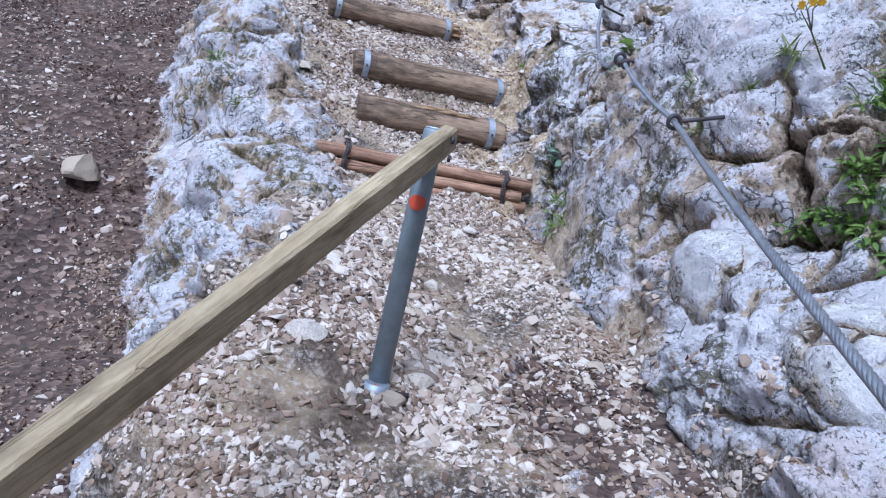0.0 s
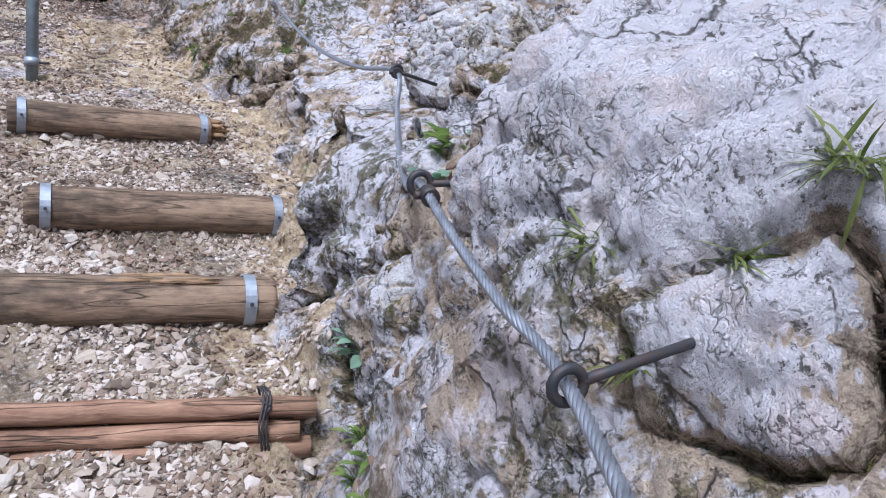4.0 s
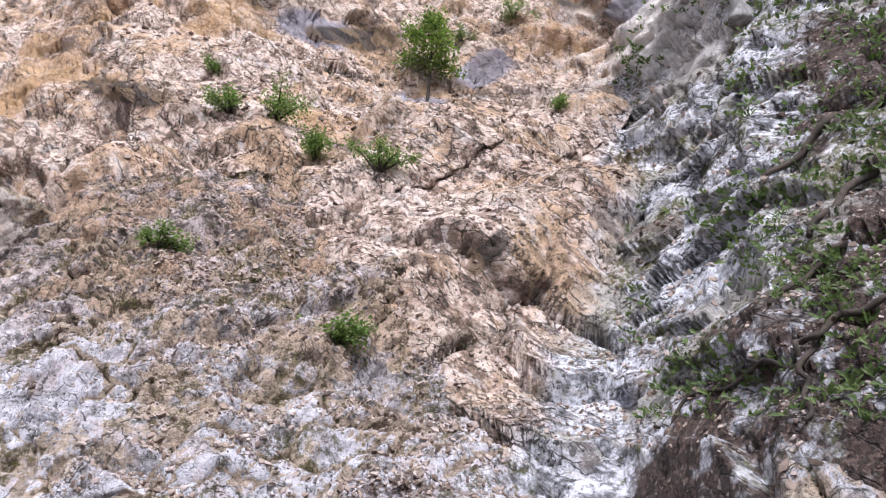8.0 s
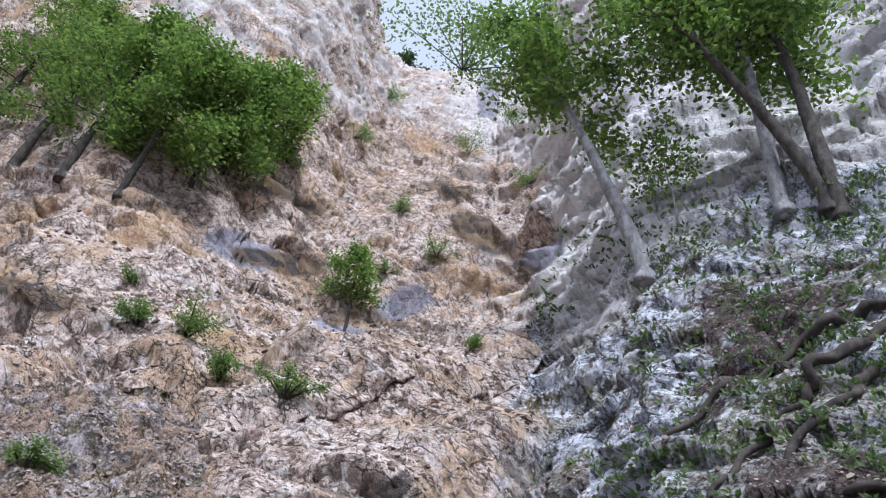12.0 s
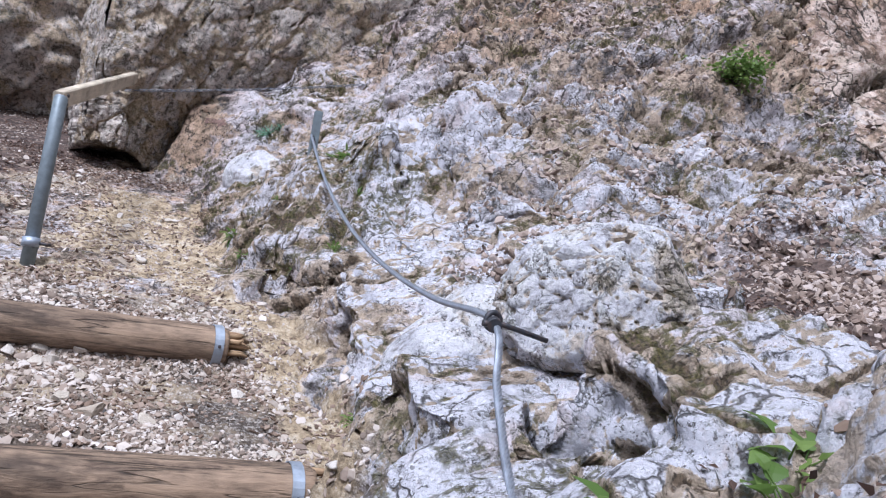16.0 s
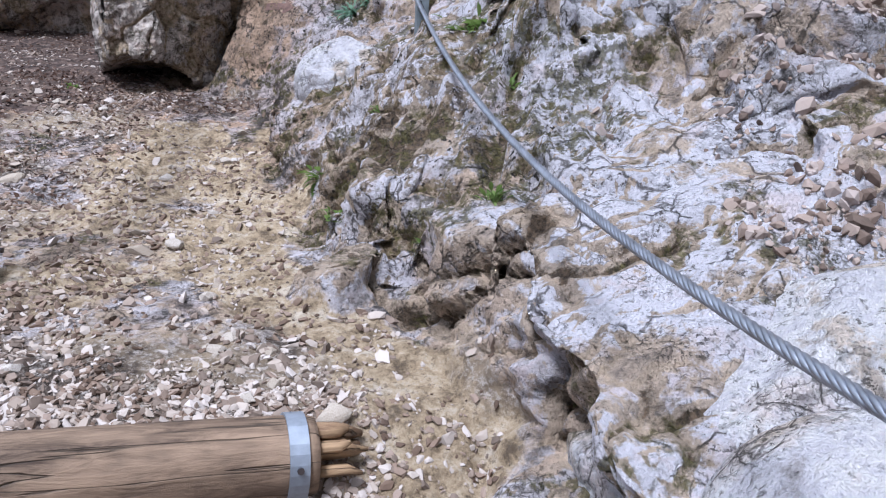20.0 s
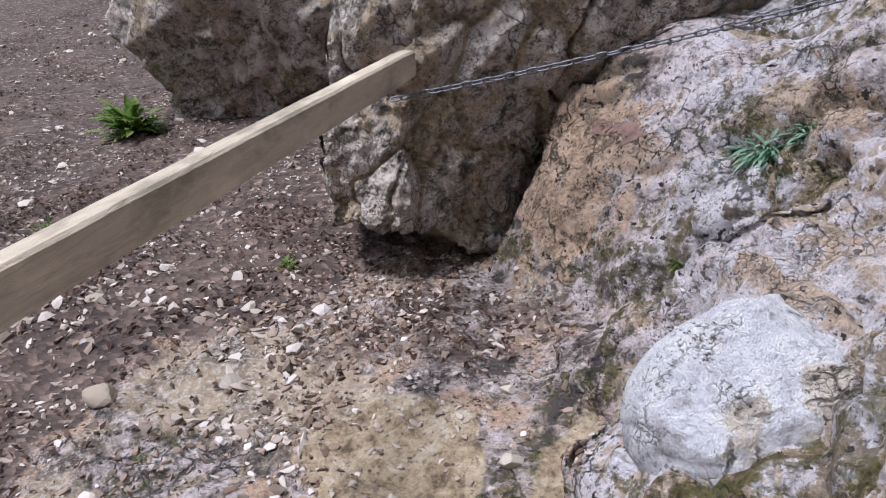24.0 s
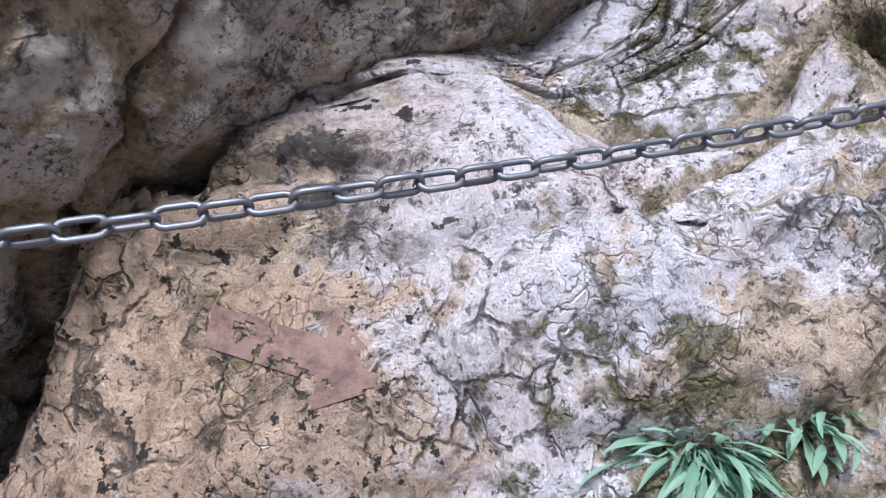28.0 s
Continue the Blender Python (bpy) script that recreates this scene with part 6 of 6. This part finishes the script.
def grow_tree(base, height, radius, lean, seed, bark_mat, leaf_mat, label, first=0.3, reach=0.35, leaves=9000, size=0.09, limbs=14, spread=0.3, name="tree", toward=(0, 0, 0)):
    rnd = random.Random(seed)
    base, lean = Vector(base), Vector(lean)
    ob = thing(name, label, "tree", m=Matrix.Translation(base))
    pts = [Vector((0, 0, -0.3))] + [lean * height * (k / 8) ** 1.2 + Vector((rnd.gauss(0, 0.02), rnd.gauss(0, 0.02), 0)) * height * 0.3 * (k / 8) + Vector((0, 0, height * k / 8)) for k in range(9)]
    bm = tube(curve_points(pts, 4), [radius * (1.35 if k < 3 else 1.0) * (1 - 0.8 * k / 36) for k in range(37)], 12, True, None, 0.25, seed)
    part("trunk", bm, bark_mat, ob)
    tips = []
    for k in range(limbs):
        lb = bmesh.new()
        t = first + (1 - first) * (k + rnd.random()) / limbs
        at = Vector(pts[1]).lerp(pts[-1], t) + (lean * height * (t**1.2 - t))
        a = k * 2.4 + rnd.uniform(-0.5, 0.5)
        span = reach * height * (1.1 - 0.7 * t) * rnd.uniform(0.7, 1.15)
        way = (Vector((math.cos(a), math.sin(a), rnd.uniform(0.0, 0.5))) + Vector(toward)).normalized()
        mid, tip = at + way * span * 0.5 + Vector((0, 0, 0.05 * span)), at + way * span
        tube([at, mid, tip], [radius * 0.3 * (1.1 - t), radius * 0.18 * (1.1 - t), 0.006], 6, False, lb)
        for _ in range(7):
            side = Vector((rnd.gauss(0, 1), rnd.gauss(0, 1), rnd.gauss(0, 0.5))) * span * 0.28
            from_p = at.lerp(tip, rnd.uniform(0.35, 1.0))
            tube([from_p, from_p + side], [0.007, 0.003], 4, False, lb)
            tips += [from_p + side, from_p + side * 0.5]
        part("limb", lb, bark_mat, ob)
    me = leaf_cloud([tuple(t) for t in tips], spread, leaves, size, seed)
    me.materials.append(leaf_mat)
    linked("crown", me, ob)
    return ob


def on_land(x, y):
    p, n, *_ = FAR_BVH.ray_cast(Vector((x, y, 90)), Vector((0, 0, -1)))
    return p


for n, (az, el, h, r, leaves) in enumerate([(4.0, 35.0, 5.2, 0.12, 9000), (7.4, 36.0, 4.6, 0.10, 9000), (12.0, 36.5, 3.9, 0.08, 8500), (17.0, 38.5, 3.6, 0.07, 8000), (0.5, 36, 5.5, 0.12, 7000), (21.5, 41.5, 3.0, 0.06, 5000)]):
    grow_tree(bearing(az, el)[0], h, r, (0.10, -0.12, 0), 40 + n, DARK_BARK, TREE_LEAF, "dark-stemmed broadleaf tree with dense bright green crown on the ledge", 0.22, 0.36, leaves, 0.10, 15, 0.17, toward=(0.25, -0.3, 0.0))
grow_tree(bearing(60.0, 37.6)[0], 6.0, 0.115, (-0.17, 0.29, 0), 51, PALE_BARK, TREE_LEAF, "tall pale-barked beech with a straight trunk", 0.48, 0.22, 5500, 0.10, 12, 0.18)
grow_tree(bearing(72.7, 40.8)[0], 5.5, 0.11, (-0.02, 0.0, 0), 52, PALE_BARK, TREE_LEAF, "pale-barked tree on the slope", 0.5, 0.26, 4500, 0.10, 11, 0.18)
grow_tree(bearing(77.1, 39.6)[0], 6.0, 0.115, (0.0, 0.05, 0), 53, DARK_BARK, TREE_LEAF, "mossy dark-trunked tree leaning over the gully", 0.42, 0.3, 6000, 0.10, 12, 0.2)
grow_tree(bearing(76.2, 40.2)[0], 5.5, 0.10, (-0.28, 0.32, 0), 54, DARK_BARK, TREE_LEAF, "slanting dark-trunked tree on the slope", 0.42, 0.3, 6000, 0.10, 12, 0.2)
grow_tree(bearing(33.6, 31.7)[0], 1.7, 0.04, (-0.05, -0.05, 0), 55, DARK_BARK, TREE_LEAF, "small bright green tree standing on a rock ledge", 0.3, 0.42, 2600, 0.07, 9, 0.10)
grow_tree(bearing(63.6, 40.5)[0], 1.7, 0.02, (-0.12, 0.05, 0), 56, PALE_BARK, TREE_LEAF, "slender light green sapling by the trunk", 0.25, 0.4, 900, 0.08, 9, 0.14)


def shrub(az, el, size, seed, material=GREEN):
    p, n = bearing(az, el)
    rnd = random.Random(seed)
    ob = thing("shrub", "low green shrub clinging to the cliff", "shrub", "cliff shrubs", Matrix.Translation(p))
    tips = []
    for _ in range(9):
        tip = (Vector((rnd.gauss(0, 1), rnd.gauss(0, 1), rnd.uniform(0.2, 1.2))) + n * 0.6) * size * 0.42
        part("stem", tube([(0, 0, -0.05), tip * 0.5, tip], [0.012, 0.008, 0.004], 5, False), DARK_BARK, ob)
        tips += [tuple(tip), tuple(tip * 0.75)]
    me = leaf_cloud(tips, size * 0.16, int(900 + 900 * size), 0.024 + 0.024 * size, seed)
    me.materials.append(material)
    linked("foliage", me, ob)


for n, (az, el, size) in enumerate([(15.6, 30.7, 0.35), (21.1, 28.3, 0.55), (17.3, 28.1, 0.4), (29.9, 25.8, 0.35), (45.2, 31.3, 0.35), (47.5, 48.2, 1.6), (42.8, 45.9, 1.5), (26.0, 46.1, 1.2), (40.7, 38.0, 0.7), (30.4, 45.6, 1.0),
                                    (36.2, 36.2, 0.5), (24.6, 26.0, 0.4), (14.1, 17.1, 0.3), (28.5, 12.6, 0.35), (41, 52, 2.0), (49.5, 44, 0.8), (36.5, 41, 0.6), (33, 49, 1.6), (24.5, 42.5, 0.8)]):
    shrub(az, el, 0.72 * size, 400 + n)
for n, (az, r) in enumerate([(36.5, 62), (38.5, 64), (41.5, 62), (34, 60)]):
    x, y = 0.5 + r * math.sin(radians(az)), 2.1 + r * math.cos(radians(az))
    grow_tree(on_land(x, y), 6 + n % 2, 0.15, (0, 0, 0), 70 + n, DARK_BARK, PINE_LEAF, "distant dark conifer on the skyline", 0.15, 0.25, 1800, 0.4, 12, 0.35)


# ---- low growth on the shaded slope ----
def undergrowth(count, seed):
    rnd = random.Random(seed)
    bm = bmesh.new()
    for _ in range(count):
        az, el = rnd.uniform(50, 84), rnd.uniform(8, 41)
        if noise.noise(Vector((az * 0.12, el * 0.16, 2.0))) < rnd.uniform(-0.25, 0.2) + (60 - az) * 0.02:
            continue
        p, n = bearing(az, el)
        far = (p - STAND).length
        for _ in range(6):
            way = (Vector((rnd.gauss(0, 1), rnd.gauss(0, 1), rnd.uniform(0, 1))) + n * 0.7).normalized()
            up = (n - way * way.dot(n)).normalized()
            size = rnd.uniform(0.6, 1.2) * (0.02 + 0.0045 * far)
            leaf_blade(bm, p + way * size * rnd.uniform(0.1, 1.2), way, up, size, size * 0.55, 0.3, 2)
    return tagged(part("undergrowth", bm, LOW_LEAF), "low green herbs and ivy creeping over the shaded slope", "undergrowth", kind="stuff")


LOW_LEAF = leaf_material("low_herbs", (0.22, 0.31, 0.10), (0.06, 0.11, 0.03))
undergrowth(2300, 19)


# ---- the painted arrow on the slab ----
def arrow_mark():
    bm = bmesh.new()
    origin, across = Vector((-0.36, 8.30, 2.80)), Vector((1, -0.55, -0.10)).normalized()
    up = Vector((0.12, 0.35, 1)).normalized()
    into = Vector((0.45, 0.82, -0.36)).normalized()
    def spot(u, v):
        p, n, *_ = NEAR_BVH.ray_cast(origin + across * u + up * v - into * 0.3, into)
        return (p - into * 0.002) if p else origin + across * u + up * v
    def sheet(poly, nu, nv):
        grid = [[bm.verts.new(spot(*poly(i / nu, j / nv))) for j in range(nv + 1)] for i in range(nu + 1)]
        for i in range(nu):
            for j in range(nv):
                if noise.noise(grid[i][j].co * 26) + 0.6 * noise.noise(grid[i][j].co * 70) > 0.36:
                    continue
                bm.faces.new((grid[i][j], grid[i + 1][j], grid[i + 1][j + 1], grid[i][j + 1]))
    sheet(lambda s, t: (0.0 + 0.14 * s, (t - 0.5) * 0.046), 42, 14)
    sheet(lambda s, t: (0.14 + 0.085 * s, (t - 0.5) * 0.105 * (1 - s) + 0.001), 26, 26)
    return tagged(part("arrow_mark", bm, ARROW), "faded brown-red arrow painted on the rock", "painted arrow")


m = Nodes("worn_red_brown_paint", 0.85)
worn = m.ramp(m.noise(38, 6, 0.7), (0.40, 1.0), (0.56, 0.0))
c = m.mix(worn, (0.19, 0.12, 0.10), (0.11, 0.066, 0.06))
ARROW = m.done(c, m.bump(m.noise(60, 5), 0.6, 0.01))
arrow_mark()


# ---- the finished plan, brought to its true size ----
for ob in scene.objects:
    if ob.parent is None and ob.type in {"MESH", "EMPTY"}:
        ob.matrix_basis = Matrix.Scale(SIZE, 4) @ ob.matrix_basis
